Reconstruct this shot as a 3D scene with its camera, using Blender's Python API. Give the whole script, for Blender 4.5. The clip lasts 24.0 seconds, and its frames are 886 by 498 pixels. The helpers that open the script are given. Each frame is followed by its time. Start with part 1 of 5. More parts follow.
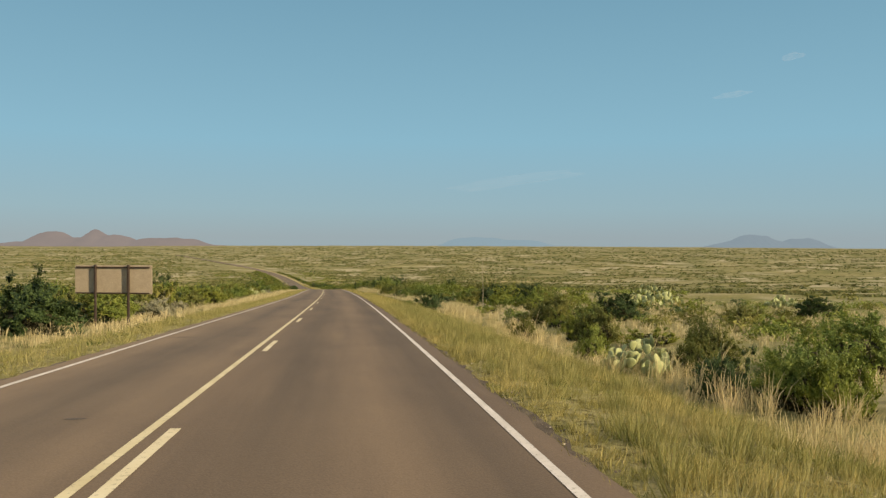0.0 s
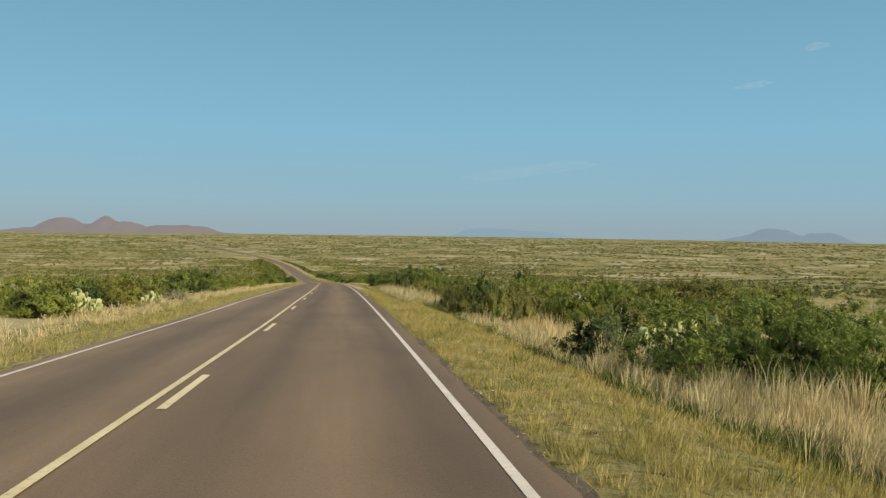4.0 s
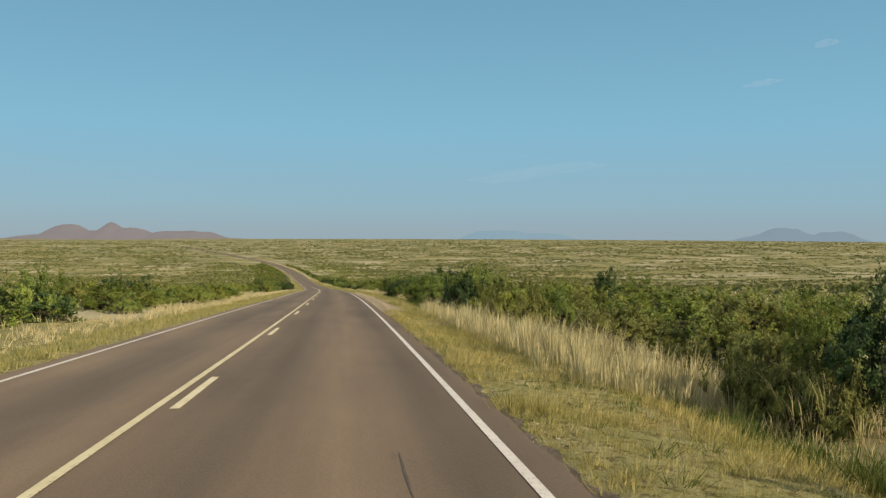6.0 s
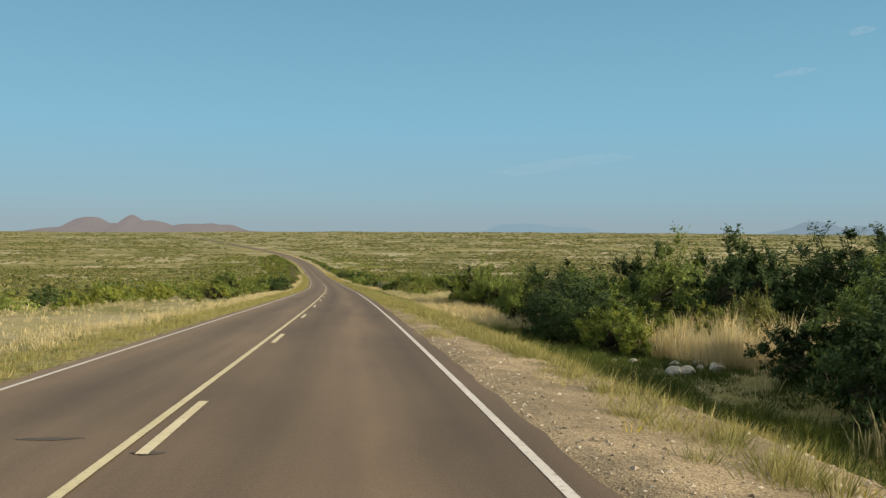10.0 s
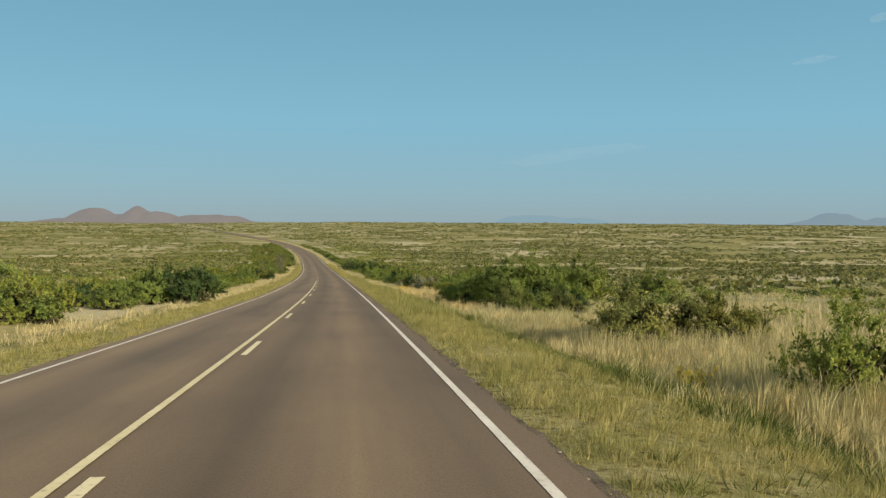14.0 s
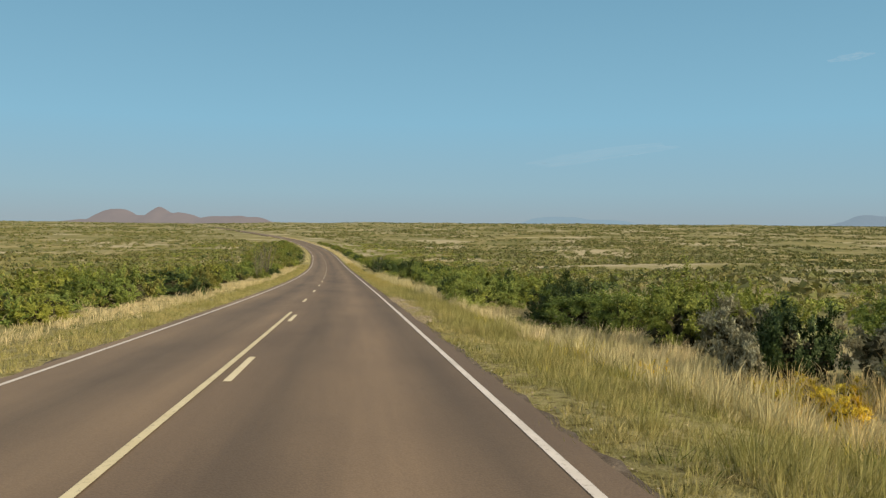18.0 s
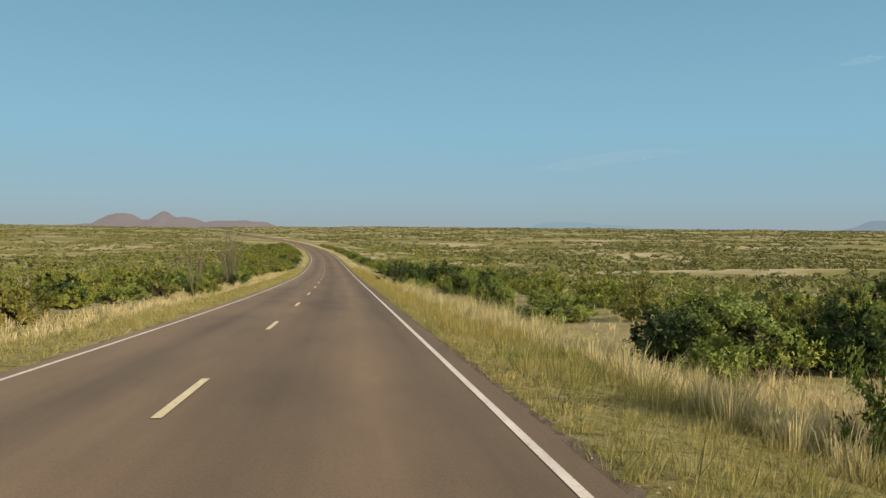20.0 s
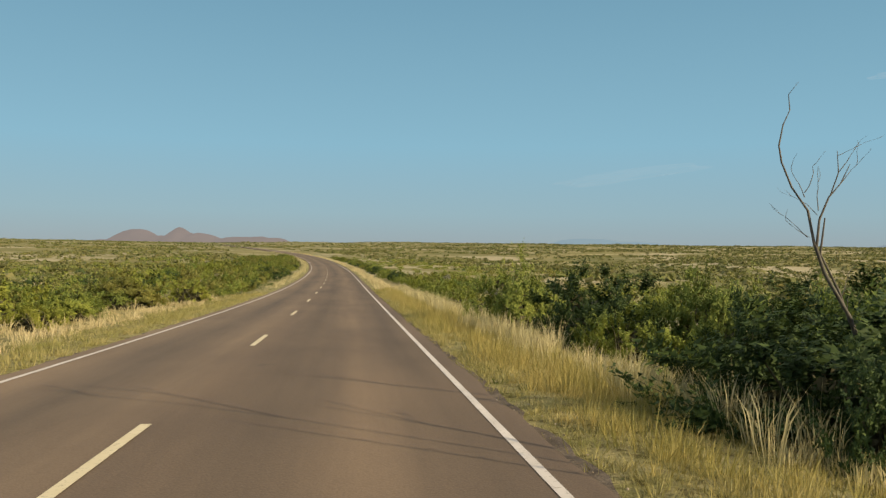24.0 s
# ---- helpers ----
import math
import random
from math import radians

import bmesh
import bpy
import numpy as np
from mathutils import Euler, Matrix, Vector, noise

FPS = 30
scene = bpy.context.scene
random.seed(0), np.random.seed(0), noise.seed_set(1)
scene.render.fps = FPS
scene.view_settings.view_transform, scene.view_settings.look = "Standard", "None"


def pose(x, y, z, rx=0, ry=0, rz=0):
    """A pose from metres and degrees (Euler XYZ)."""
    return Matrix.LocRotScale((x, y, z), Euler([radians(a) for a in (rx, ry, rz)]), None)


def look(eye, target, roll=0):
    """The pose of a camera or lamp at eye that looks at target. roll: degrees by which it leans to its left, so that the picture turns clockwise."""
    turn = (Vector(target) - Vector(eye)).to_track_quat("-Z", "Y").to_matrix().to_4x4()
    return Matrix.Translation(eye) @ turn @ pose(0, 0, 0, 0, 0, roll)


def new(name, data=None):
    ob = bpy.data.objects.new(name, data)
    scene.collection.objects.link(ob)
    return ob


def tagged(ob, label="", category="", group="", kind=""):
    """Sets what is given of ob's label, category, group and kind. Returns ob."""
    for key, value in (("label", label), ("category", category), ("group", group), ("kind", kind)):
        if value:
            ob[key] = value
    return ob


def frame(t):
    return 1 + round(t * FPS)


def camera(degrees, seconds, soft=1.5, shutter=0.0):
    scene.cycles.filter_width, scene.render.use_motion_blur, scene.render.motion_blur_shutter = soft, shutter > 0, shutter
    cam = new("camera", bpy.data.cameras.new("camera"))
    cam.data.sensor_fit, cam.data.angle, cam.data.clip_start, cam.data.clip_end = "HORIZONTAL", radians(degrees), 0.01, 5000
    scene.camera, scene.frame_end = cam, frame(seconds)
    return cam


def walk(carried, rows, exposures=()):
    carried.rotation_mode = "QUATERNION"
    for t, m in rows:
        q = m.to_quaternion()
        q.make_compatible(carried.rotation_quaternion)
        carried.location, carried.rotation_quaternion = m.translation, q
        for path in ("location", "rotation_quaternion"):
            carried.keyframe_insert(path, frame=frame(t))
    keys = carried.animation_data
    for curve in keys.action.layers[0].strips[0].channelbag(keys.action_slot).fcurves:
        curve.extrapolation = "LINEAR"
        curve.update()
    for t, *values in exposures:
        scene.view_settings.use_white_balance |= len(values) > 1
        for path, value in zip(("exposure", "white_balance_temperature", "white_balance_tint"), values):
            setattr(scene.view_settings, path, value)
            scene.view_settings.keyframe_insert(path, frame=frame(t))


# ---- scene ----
import collections

cam = camera(59.0, 24.0, soft=1.35)
# seconds, eye x, y, z, pitch, roll, yaw
ROWS = [
    (0, 1.96, 0.18, 1.62, -0.87, -0.2, 0),
    (0.5, 0.98, 8.75, 1.17, -0.95, -0.19, -0.05),
    (1, 0.01, 17.31, 0.71, -1, -0.18, -0.06),
    (1.5, -0.97, 25.84, 0.24, -1.02, -0.35, -0.06),
    (3.5, -5.49, 60.78, -1.72, -1.46, -0.83, 0.83),
    (4, -6.68, 69.74, -2.22, -1.54, -0.84, 0.85),
    (4.5, -7.93, 78.66, -2.73, -1.45, -0.64, 0.83),
    (5, -9.18, 87.51, -3.25, -1.53, -0.59, 0.96),
    (5.5, -10.5, 96.4, -3.76, -1.52, -0.33, 1.15),
    (6, -11.86, 105.47, -4.29, -1.31, -0.22, 1.31),
    (6.5, -13.23, 114.63, -4.83, -1.22, -0.12, 1.47),
    (7, -14.61, 123.97, -5.37, -1.3, -0.12, 1.56),
    (7.5, -16.06, 133.54, -5.94, -1.33, -0.11, 1.69),
    (8, -17.57, 143.02, -6.51, -1.54, -0.19, 2.03),
    (8.5, -19.04, 152.31, -7.08, -1.65, -0.23, 2.28),
    (9, -20.53, 161.53, -7.66, -1.77, -0.28, 2.46),
    (9.5, -22.09, 170.84, -8.26, -1.77, -0.24, 2.66),
    (10, -23.68, 180.3, -8.88, -1.76, -0.32, 2.82),
    (10.5, -25.27, 189.88, -9.52, -1.88, -0.42, 2.91),
    (11, -26.85, 199.38, -10.16, -2, -0.48, 2.94),
    (11.5, -28.43, 208.88, -10.82, -2.07, -0.74, 2.96),
    (13.5, -35.23, 246.82, -13.5, -2.32, -0.66, 3.15),
    (14, -36.97, 256.1, -14.15, -2.33, -0.36, 3.4),
    (14.5, -38.78, 265.5, -14.82, -2.28, -0.38, 3.73),
    (15, -40.65, 275.13, -15.51, -2.32, -0.58, 3.99),
    (15.5, -42.56, 284.72, -16.19, -2.39, -0.72, 4.1),
    (16, -44.44, 294.16, -16.85, -2.47, -0.69, 4.14),
    (16.5, -46.29, 303.47, -17.5, -2.34, -0.58, 4.32),
    (17, -48.2, 312.91, -18.14, -2.29, -0.7, 4.56),
    (17.5, -50.17, 322.46, -18.78, -2.29, -0.63, 4.82),
    (18, -52.18, 331.99, -19.4, -2.16, -0.46, 5.01),
    (18.5, -54.2, 341.37, -20, -2.11, -0.36, 5.25),
    (19, -56.23, 350.91, -20.59, -1.9, -0.43, 5.27),
    (19.5, -58.24, 360.73, -21.18, -1.85, -0.48, 5.34),
    (21.5, -66.43, 398.5, -23.35, -1.29, -0.74, 5.76),
    (22, -68.48, 407.63, -23.84, -1.14, -0.75, 5.97),
    (22.5, -70.57, 416.79, -24.31, -0.99, -0.71, 6.1),
    (23, -72.65, 425.98, -24.78, -0.78, -0.53, 6.23),
    (23.5, -74.8, 435.32, -25.23, -0.61, -0.49, 6.4),
    (24, -76.97, 444.68, -25.67, -0.52, -0.68, 6.61),
]
walk(cam, [(t, pose(x, y, z, 90 + pitch, roll, yaw)) for t, x, y, z, pitch, roll, yaw in ROWS],
     exposures=[(at, 0.43, kelvin, tint) for at, kelvin, tint in (
         (0.0, 6950, 11), (1.0, 6550, 9), (3.5, 6450, 8), (6.0, 6400, 8), (7.5, 6550, 9), (9.0, 6600, 9), (10.0, 6400, 7), (11.5, 6450, 8),
         (14.0, 6450, 4), (15.0, 6350, 3), (16.0, 6500, 7), (19.0, 6550, 10), (22.0, 6850, 10.5), (24.0, 6850, 10.5))])

# ---- world, sun, exposure ----
SKY_LOW, SKY_HAZE, SKY_MID, SKY_HIGH, SKY_TOP = (0.218, 0.288, 0.334), (0.209, 0.327, 0.393), (0.175, 0.349, 0.460), (0.122, 0.265, 0.372), (0.014, 0.043, 0.093)
SUN_EL, SUN_AZ = 23.0, 116.0         # degrees above the horizon, clockwise from +y
world = bpy.data.worlds.new("world")
scene.world = world
world.use_nodes = True
wn, wl = world.node_tree.nodes, world.node_tree.links
sky = wn.new("ShaderNodeTexSky")
sky.sky_type, sky.sun_disc = "NISHITA", False
sky.sun_elevation, sky.sun_rotation = radians(SUN_EL), radians(SUN_AZ)
sky.altitude, sky.air_density, sky.dust_density, sky.ozone_density = 1200, 1.0, 0.3, 2.5
dim = wn.new("ShaderNodeMix")
dim.data_type, dim.blend_type = "RGBA", "MULTIPLY"
dim.inputs[0].default_value, dim.inputs[7].default_value = 1.0, (0.10, 0.10, 0.10, 1)
wl.new(sky.outputs[0], dim.inputs[6])
# the morning haze over the plain: an even veil that pales towards the horizon
where = wn.new("ShaderNodeTexCoord")
split = wn.new("ShaderNodeSeparateXYZ")
wl.new(where.outputs["Generated"], split.inputs[0])
veil = wn.new("ShaderNodeValToRGB")
for el, (at, c) in zip([veil.color_ramp.elements[0], veil.color_ramp.elements[1]] + [veil.color_ramp.elements.new(0.5) for _ in range(4)],
                       [(0.0, SKY_LOW), (1.0, SKY_TOP), (0.035, SKY_HAZE), (0.12, SKY_MID), (0.30, SKY_HIGH), (0.46, (0.031, 0.083, 0.150))]):
    el.position, el.color = at, (*c, 1)
wl.new(split.outputs[2], veil.inputs[0])
both = wn.new("ShaderNodeMix")
both.data_type = "RGBA"
both.inputs[0].default_value = 0.96
wl.new(dim.outputs[2], both.inputs[6])
wl.new(veil.outputs[0], both.inputs[7])
wl.new(both.outputs[2], wn["Background"].inputs["Color"])
wn["Background"].inputs["Strength"].default_value = 1.0
sun = new("sun", bpy.data.lights.new("sun", "SUN"))
sun.data.energy, sun.data.angle, sun.data.color = 5.0, radians(0.5), (1.0, 0.86, 0.62)
sa, se = radians(SUN_AZ), radians(SUN_EL)
sun.matrix_world = look((0, 0, 0), (-math.sin(sa) * math.cos(se), -math.cos(sa) * math.cos(se), -math.sin(se)))

# ---- materials ----


class Mat:
    """A node material with a few shorthands."""

    def __init__(self, name, rough=0.9, metal=0.0, spec=0.2):
        self.m = bpy.data.materials.new(name)
        self.m.use_nodes = True
        self.t = self.m.node_tree
        self.b = self.t.nodes["Principled BSDF"]
        self.b.inputs["Roughness"].default_value = rough
        self.b.inputs["Metallic"].default_value = metal
        self.b.inputs["Specular IOR Level"].default_value = spec
        self.out = self.t.nodes["Material Output"]

    def n(self, kind, **vals):
        nd = self.t.nodes.new(kind)
        for k, v in vals.items():
            nd.inputs[k.replace("_", " ")].default_value = v
        return nd

    def link(self, a, b):
        self.t.links.new(a, b)

    def coord(self, scale=(1, 1, 1), source="Object"):
        c = self.t.nodes.new("ShaderNodeTexCoord")
        mp = self.t.nodes.new("ShaderNodeMapping")
        mp.inputs["Scale"].default_value = scale
        self.link(c.outputs[source], mp.inputs["Vector"])
        return mp.outputs[0]

    def noise(self, scale, detail=4, rough=0.6, vec=None):
        nd = self.n("ShaderNodeTexNoise", Scale=scale, Detail=detail, Roughness=rough)
        self.link(vec if vec else self.coord(), nd.inputs["Vector"])
        return nd.outputs["Fac"]

    def ramp(self, fac, stops, mode="LINEAR"):
        nd = self.t.nodes.new("ShaderNodeValToRGB")
        cr = nd.color_ramp
        cr.interpolation = mode
        while len(cr.elements) < len(stops):
            cr.elements.new(0.5)
        for el, (p, c) in zip(cr.elements, stops):
            el.position = p
            el.color = (*c, 1) if not isinstance(c, float) else (c, c, c, 1)
        self.link(fac, nd.inputs[0])
        return nd.outputs[0]

    def mix(self, fac, a, b, mode="MIX"):
        nd = self.t.nodes.new("ShaderNodeMix")
        nd.data_type, nd.blend_type = "RGBA", mode
        for val, i in ((fac, 0), (a, 6), (b, 7)):
            if isinstance(val, (int, float)):
                nd.inputs[i].default_value = val
            elif isinstance(val, tuple):
                nd.inputs[i].default_value = (*val, 1)
            else:
                self.link(val, nd.inputs[i])
        return nd.outputs[2]

    def math(self, op, a, b=0.0):
        nd = self.t.nodes.new("ShaderNodeMath")
        nd.operation = op
        for i, val in enumerate((a, b)):
            if isinstance(val, (int, float)):
                nd.inputs[i].default_value = val
            else:
                self.link(val, nd.inputs[i])
        return nd.outputs[0]

    def color(self, sock):
        if isinstance(sock, tuple):
            self.b.inputs["Base Color"].default_value = (*sock, 1)
        else:
            self.link(sock, self.b.inputs["Base Color"])
        return self

    def bump(self, height, strength=0.3, dist=0.01):
        nd = self.n("ShaderNodeBump", Strength=strength, Distance=dist)
        self.link(height, nd.inputs["Height"])
        self.link(nd.outputs[0], self.b.inputs["Normal"])
        return self

    def island(self):
        return self.t.nodes.new("ShaderNodeNewGeometry").outputs["Random Per Island"]

    def obj_random(self):
        return self.t.nodes.new("ShaderNodeObjectInfo").outputs["Random"]

    def translucent(self, share, sock):
        tr = self.t.nodes.new("ShaderNodeBsdfTranslucent")
        self.link(sock, tr.inputs["Color"])
        mx = self.t.nodes.new("ShaderNodeMixShader")
        mx.inputs[0].default_value = share
        self.link(self.b.outputs[0], mx.inputs[1])
        self.link(tr.outputs[0], mx.inputs[2])
        self.link(mx.outputs[0], self.out.inputs["Surface"])
        return self


def leaf_mat(name, dark, mid, light, share=0.07, rough=0.7, low=(0.75, 0.8, 0.8), high=(1.15, 1.1, 1.0), size=1.1):
    """Leaves or blades: each its own tone, each plant its own cast, and patches from low to high over the ground."""
    m = Mat(name, rough, 0, 0.25)
    per_leaf = m.ramp(m.island(), [(0.0, dark), (0.5, mid), (1.0, light)])
    tone = m.ramp(m.obj_random(), [(0.0, (0.84, 0.88, 0.8)), (0.5, (1.0, 1.0, 1.0)), (1.0, (1.14, 1.06, 0.9))])
    col = m.mix(1.0, per_leaf, tone, "MULTIPLY")
    patch = m.ramp(m.noise(size, 3), [(0.36, low), (0.64, high)])
    col = m.mix(1.0, col, patch, "MULTIPLY")
    m.color(col)
    return m.translucent(share, col).m


def plain_mat(name, a, b, scale=8.0, rough=0.85, metal=0.0, bump=0.3, dist=0.005):
    m = Mat(name, rough, metal)
    f = m.noise(scale, 6)
    fine = m.noise(scale * 9, 3)
    col = m.mix(1.0, m.ramp(f, [(0.3, a), (0.7, b)]), m.ramp(fine, [(0.3, (0.8, 0.8, 0.8)), (0.7, (1.15, 1.15, 1.15))]), "MULTIPLY")
    m.color(col).bump(fine, bump, dist)
    return m.m


# ---- the road's line: heading (degrees left of +y) and fall (degrees) along it ----
KNOT_S = [-700, -100] + list(range(0, 451, 30)) + [560, 650, 750, 850, 1000, 1500, 2000]
KNOT_HEAD = [4.0, 6.5, 6.98, 7.33, 7.7, 8.1, 8.52, 8.95, 9.39, 9.84, 10.3, 10.75, 11.2, 11.64, 12.06, 12.46, 12.85, 13.2,
             14.5, 17, 20, 23.5, 25.5, 26, 26]
KNOT_FALL = [1.5, 2.6, 3.0, 3.17, 3.19, 3.3, 3.3, 3.48, 3.72, 3.95, 3.98, 4.01, 3.92, 3.68, 3.36, 3.2, 2.88, 2.58,
             0.9, 0.4, 0.1, 0.05, 0, 0, 0]
RS = np.arange(-700, 2001, 1.0)
RH = np.radians(np.interp(RS, KNOT_S, KNOT_HEAD))
RG = np.tan(np.radians(np.interp(RS, KNOT_S, KNOT_FALL)))


def summed(v):
    out = np.concatenate([[0], np.cumsum((v[1:] + v[:-1]) / 2)])
    return out - out[700]


RX, RY, RZ = summed(-np.sin(RH)), summed(np.cos(RH)), summed(-RG)
EDGE_R, EDGE_L = 4.14, -3.32         # pavement edges
LINE_R, LINE_L = 3.77, -2.99         # white edge lines


def on_road(s, d, z=0.0):
    """World places at the way s along and d to the right of the road's middle, z above its surface."""
    h = np.interp(s, RS, RH)
    return np.stack([np.interp(s, RS, RX) + d * np.cos(h), np.interp(s, RS, RY) + d * np.sin(h), np.interp(s, RS, RZ) + crown(d, s) + z], -1)


# how much higher the far lane's edge lies than its even fall, along the road
BANK_S = [-60, 12, 30, 55, 75, 100, 118, 140, 165, 215, 265, 312, 345, 400, 440, 520]
BANK_Z = [0.1, 0.11, 0.09, 0.03, -0.02, 0.0, 0.08, 0.05, 0.0, 0.03, 0.0, -0.06, 0.0, 0.04, 0.07, 0.0]
# how far the painted middle line strays to the right
STRAY_S = [-60, 6, 30, 65, 95, 112, 125, 165, 212, 262, 302, 325, 342, 430, 520]
STRAY_D = [-0.04, -0.04, 0.0, 0.055, 0.055, -0.03, 0.0, 0.0, 0.045, 0.06, 0.105, 0.07, 0.03, -0.03, 0.0]


def crown(d, s):
    return -0.018 * np.clip(np.abs(d), 0, 5) + np.interp(s, BANK_S, BANK_Z) * np.clip(-d / 3.0, 0, 1.3)


def stray(s):
    return np.interp(s, STRAY_S, STRAY_D)


def road_coords(x, y):
    """s and d of places."""
    s = np.empty(len(x))
    d = np.empty(len(x))
    pts = np.stack([RX, RY], -1)[::4]
    for i in range(0, len(x), 4000):
        p = np.stack([x[i:i + 4000], y[i:i + 4000]], -1)
        k = np.argmin(((p[:, None, :] - pts[None]) ** 2).sum(-1), 1) * 4
        dx, dy, h = p[:, 0] - RX[k], p[:, 1] - RY[k], RH[k]
        s[i:i + 4000] = RS[k] + np.clip(-dx * np.sin(h) + dy * np.cos(h), -4, 4)
        d[i:i + 4000] = dx * np.cos(h) + dy * np.sin(h)
    return s, d


def wave(x, y, size, seed):
    """Smooth noise of about -1 to 1."""
    r = np.random.RandomState(seed)
    out = 0
    for k in range(7):
        a, f = r.uniform(0, 6.28), r.uniform(0.6, 1.7) * 6.283 / size
        out = out + np.sin((x * math.cos(a) + y * math.sin(a)) * f + r.uniform(0, 6.28))
    return out / 3.2


def verge(d):
    """The verge's height beside the road: falls into a shallow ditch."""
    right = np.interp(d, [3.6, 4.1, 4.6, 6.8, 8.0, 9.6, 12, 16, 40], [-0.25, -0.12, -0.06, -0.26, -0.72, -0.78, -0.68, -0.55, -0.4])
    left = np.interp(-d, [2.8, 3.3, 3.8, 7.0, 9.0, 14, 40], [-0.25, -0.12, -0.06, -0.35, -0.4, -0.2, 0.0])
    return np.where(d > 0, right, left)


def ground_z(x, y):
    x, y = np.asarray(x, float), np.asarray(y, float)
    s, d = road_coords(x, y)
    z = np.interp(s, RS, RZ) + crown(np.clip(d, -4, 4), s) + verge(d)
    ad = np.abs(d)
    z = z + np.clip((ad - 5) / 6, 0, 1) * 0.10 * wave(x, y, 7, 3)
    z = z + np.clip((ad - 12) / 60, 0, 1) * (0.5 * wave(x, y, 60, 5) + 1.2 * wave(x, y, 260, 6) - 0.3)
    z = z + np.where(d < 0, 0.008, 0.0015) * np.clip(ad - 60, 0, 1500)
    z = z + 4.0 * np.clip((s - 450) / 500, 0, 1) * np.clip((d - 40) / 300, 0, 1)
    r = np.hypot(x + 60, y - 300)
    z = z - 0.010 * np.clip(r - 1850, 0, None)
    return z


def ground_at(x, y):
    return float(ground_z(np.array([x]), np.array([y]))[0])


# ---- mesh helpers ----


def mesh(name, verts, faces, mats, smooth=False, slots=None):
    me = bpy.data.meshes.new(name)
    verts = np.asarray(verts, np.float32)
    faces = np.asarray(faces, np.int32)
    k = faces.shape[1]
    me.vertices.add(len(verts))
    me.vertices.foreach_set("co", verts.ravel())
    me.loops.add(faces.size)
    me.loops.foreach_set("vertex_index", faces.ravel())
    me.polygons.add(len(faces))
    me.polygons.foreach_set("loop_start", np.arange(0, faces.size, k, dtype=np.int32))
    if slots is not None:
        me.polygons.foreach_set("material_index", np.asarray(slots, np.int32))
    me.polygons.foreach_set("use_smooth", np.full(len(faces), smooth))
    for m in mats:
        me.materials.append(m)
    me.update(calc_edges=True)
    return me


def part(name, data, parent=None, label=""):
    ob = new(name, data)
    if parent:
        ob.parent = parent
    if label:
        ob["label"] = label
    return ob


def bm_mesh(name, bm, mats, smooth=False):
    me = bpy.data.meshes.new(name)
    bm.to_mesh(me)
    bm.free()
    for m in mats if isinstance(mats, (list, tuple)) else [mats]:
        me.materials.append(m)
    if smooth:
        me.polygons.foreach_set("use_smooth", np.ones(len(me.polygons), bool))
    return me


def strip(name, s0, s1, d0, d1, z, mat, step=2.0, cols=1, jag=0.0, seed=1, thick=0.0, drape=False, width=None, middle=False):
    """A band along the road, with an uneven outer edge if jag is given."""
    n = max(2, int((s1 - s0) / step) + 1)
    ss = np.linspace(s0, s1, n)
    r = np.random.RandomState(seed)
    j0, j1 = (r.uniform(-jag, jag, n) for _ in range(2)) if jag else (0, 0)
    rows = []
    for c in range(cols + 1):
        f = c / cols
        far = d1 if width is None else width(ss)
        dd = (d0 + j0 * (c == 0)) * (1 - f) + (far + j1 * (c == cols)) * f
        rows.append(on_road(ss, dd + 0 * ss + (stray(ss) if middle else 0), z))
    if thick:
        rows = [rows[0] - (0, 0, thick)] + rows + [rows[-1] - (0, 0, thick)]
    k = len(rows)
    v = np.stack(rows, 1).reshape(-1, 3)
    if drape:
        v[:, 2] = ground_z(v[:, 0], v[:, 1]) + z
    i = np.arange(n - 1)[:, None] * k + np.arange(k - 1)[None]
    f = np.stack([i, i + 1, i + k + 1, i + k], -1).reshape(-1, 4)
    me = mesh(name, v, f, [mat])
    lay = me.uv_layers.new(name="road")
    sv = np.repeat(ss, k)
    dv = np.stack([d0 + (d1 - d0) * np.linspace(0, 1, k)] * n).ravel()
    lay.data.foreach_set("uv", np.stack([dv, sv], -1)[f.ravel()].astype(np.float32).ravel())
    return me


# ---- ground and road materials ----
m = Mat("desert_ground", 0.95, 0, 0.1)
big = m.noise(0.018, 4)
mid_n = m.noise(0.22, 5)
fine = m.noise(3.0, 5)
soil = m.ramp(fine, [(0.3, (0.197, 0.156, 0.082)), (0.7, (0.353, 0.295, 0.172))])
grassy = m.ramp(fine, [(0.3, (0.131, 0.115, 0.041)), (0.7, (0.279, 0.238, 0.098))])
gcol = m.mix(m.ramp(mid_n, [(0.40, 0.0), (0.54, 1.0)]), soil, grassy)
cover = m.noise(0.045, 5, 0.65)
gcol = m.mix(m.ramp(cover, [(0.42, 0.0), (0.56, 0.78)]), gcol, m.ramp(fine, [(0.3, (0.085, 0.088, 0.026)), (0.7, (0.185, 0.172, 0.062))]))
gcol = m.mix(1.0, gcol, m.ramp(big, [(0.35, (0.78, 0.82, 0.75)), (0.65, (1.12, 1.08, 1.0))]), "MULTIPLY")
bare = m.noise(0.026, 4, 0.6)
gcol = m.mix(m.ramp(bare, [(0.52, 0.0), (0.61, 0.8)]), gcol, m.ramp(fine, [(0.3, (0.27, 0.225, 0.13)), (0.7, (0.43, 0.365, 0.235))]))
m.color(gcol).bump(fine, 0.6, 0.05)
GROUND = m.m

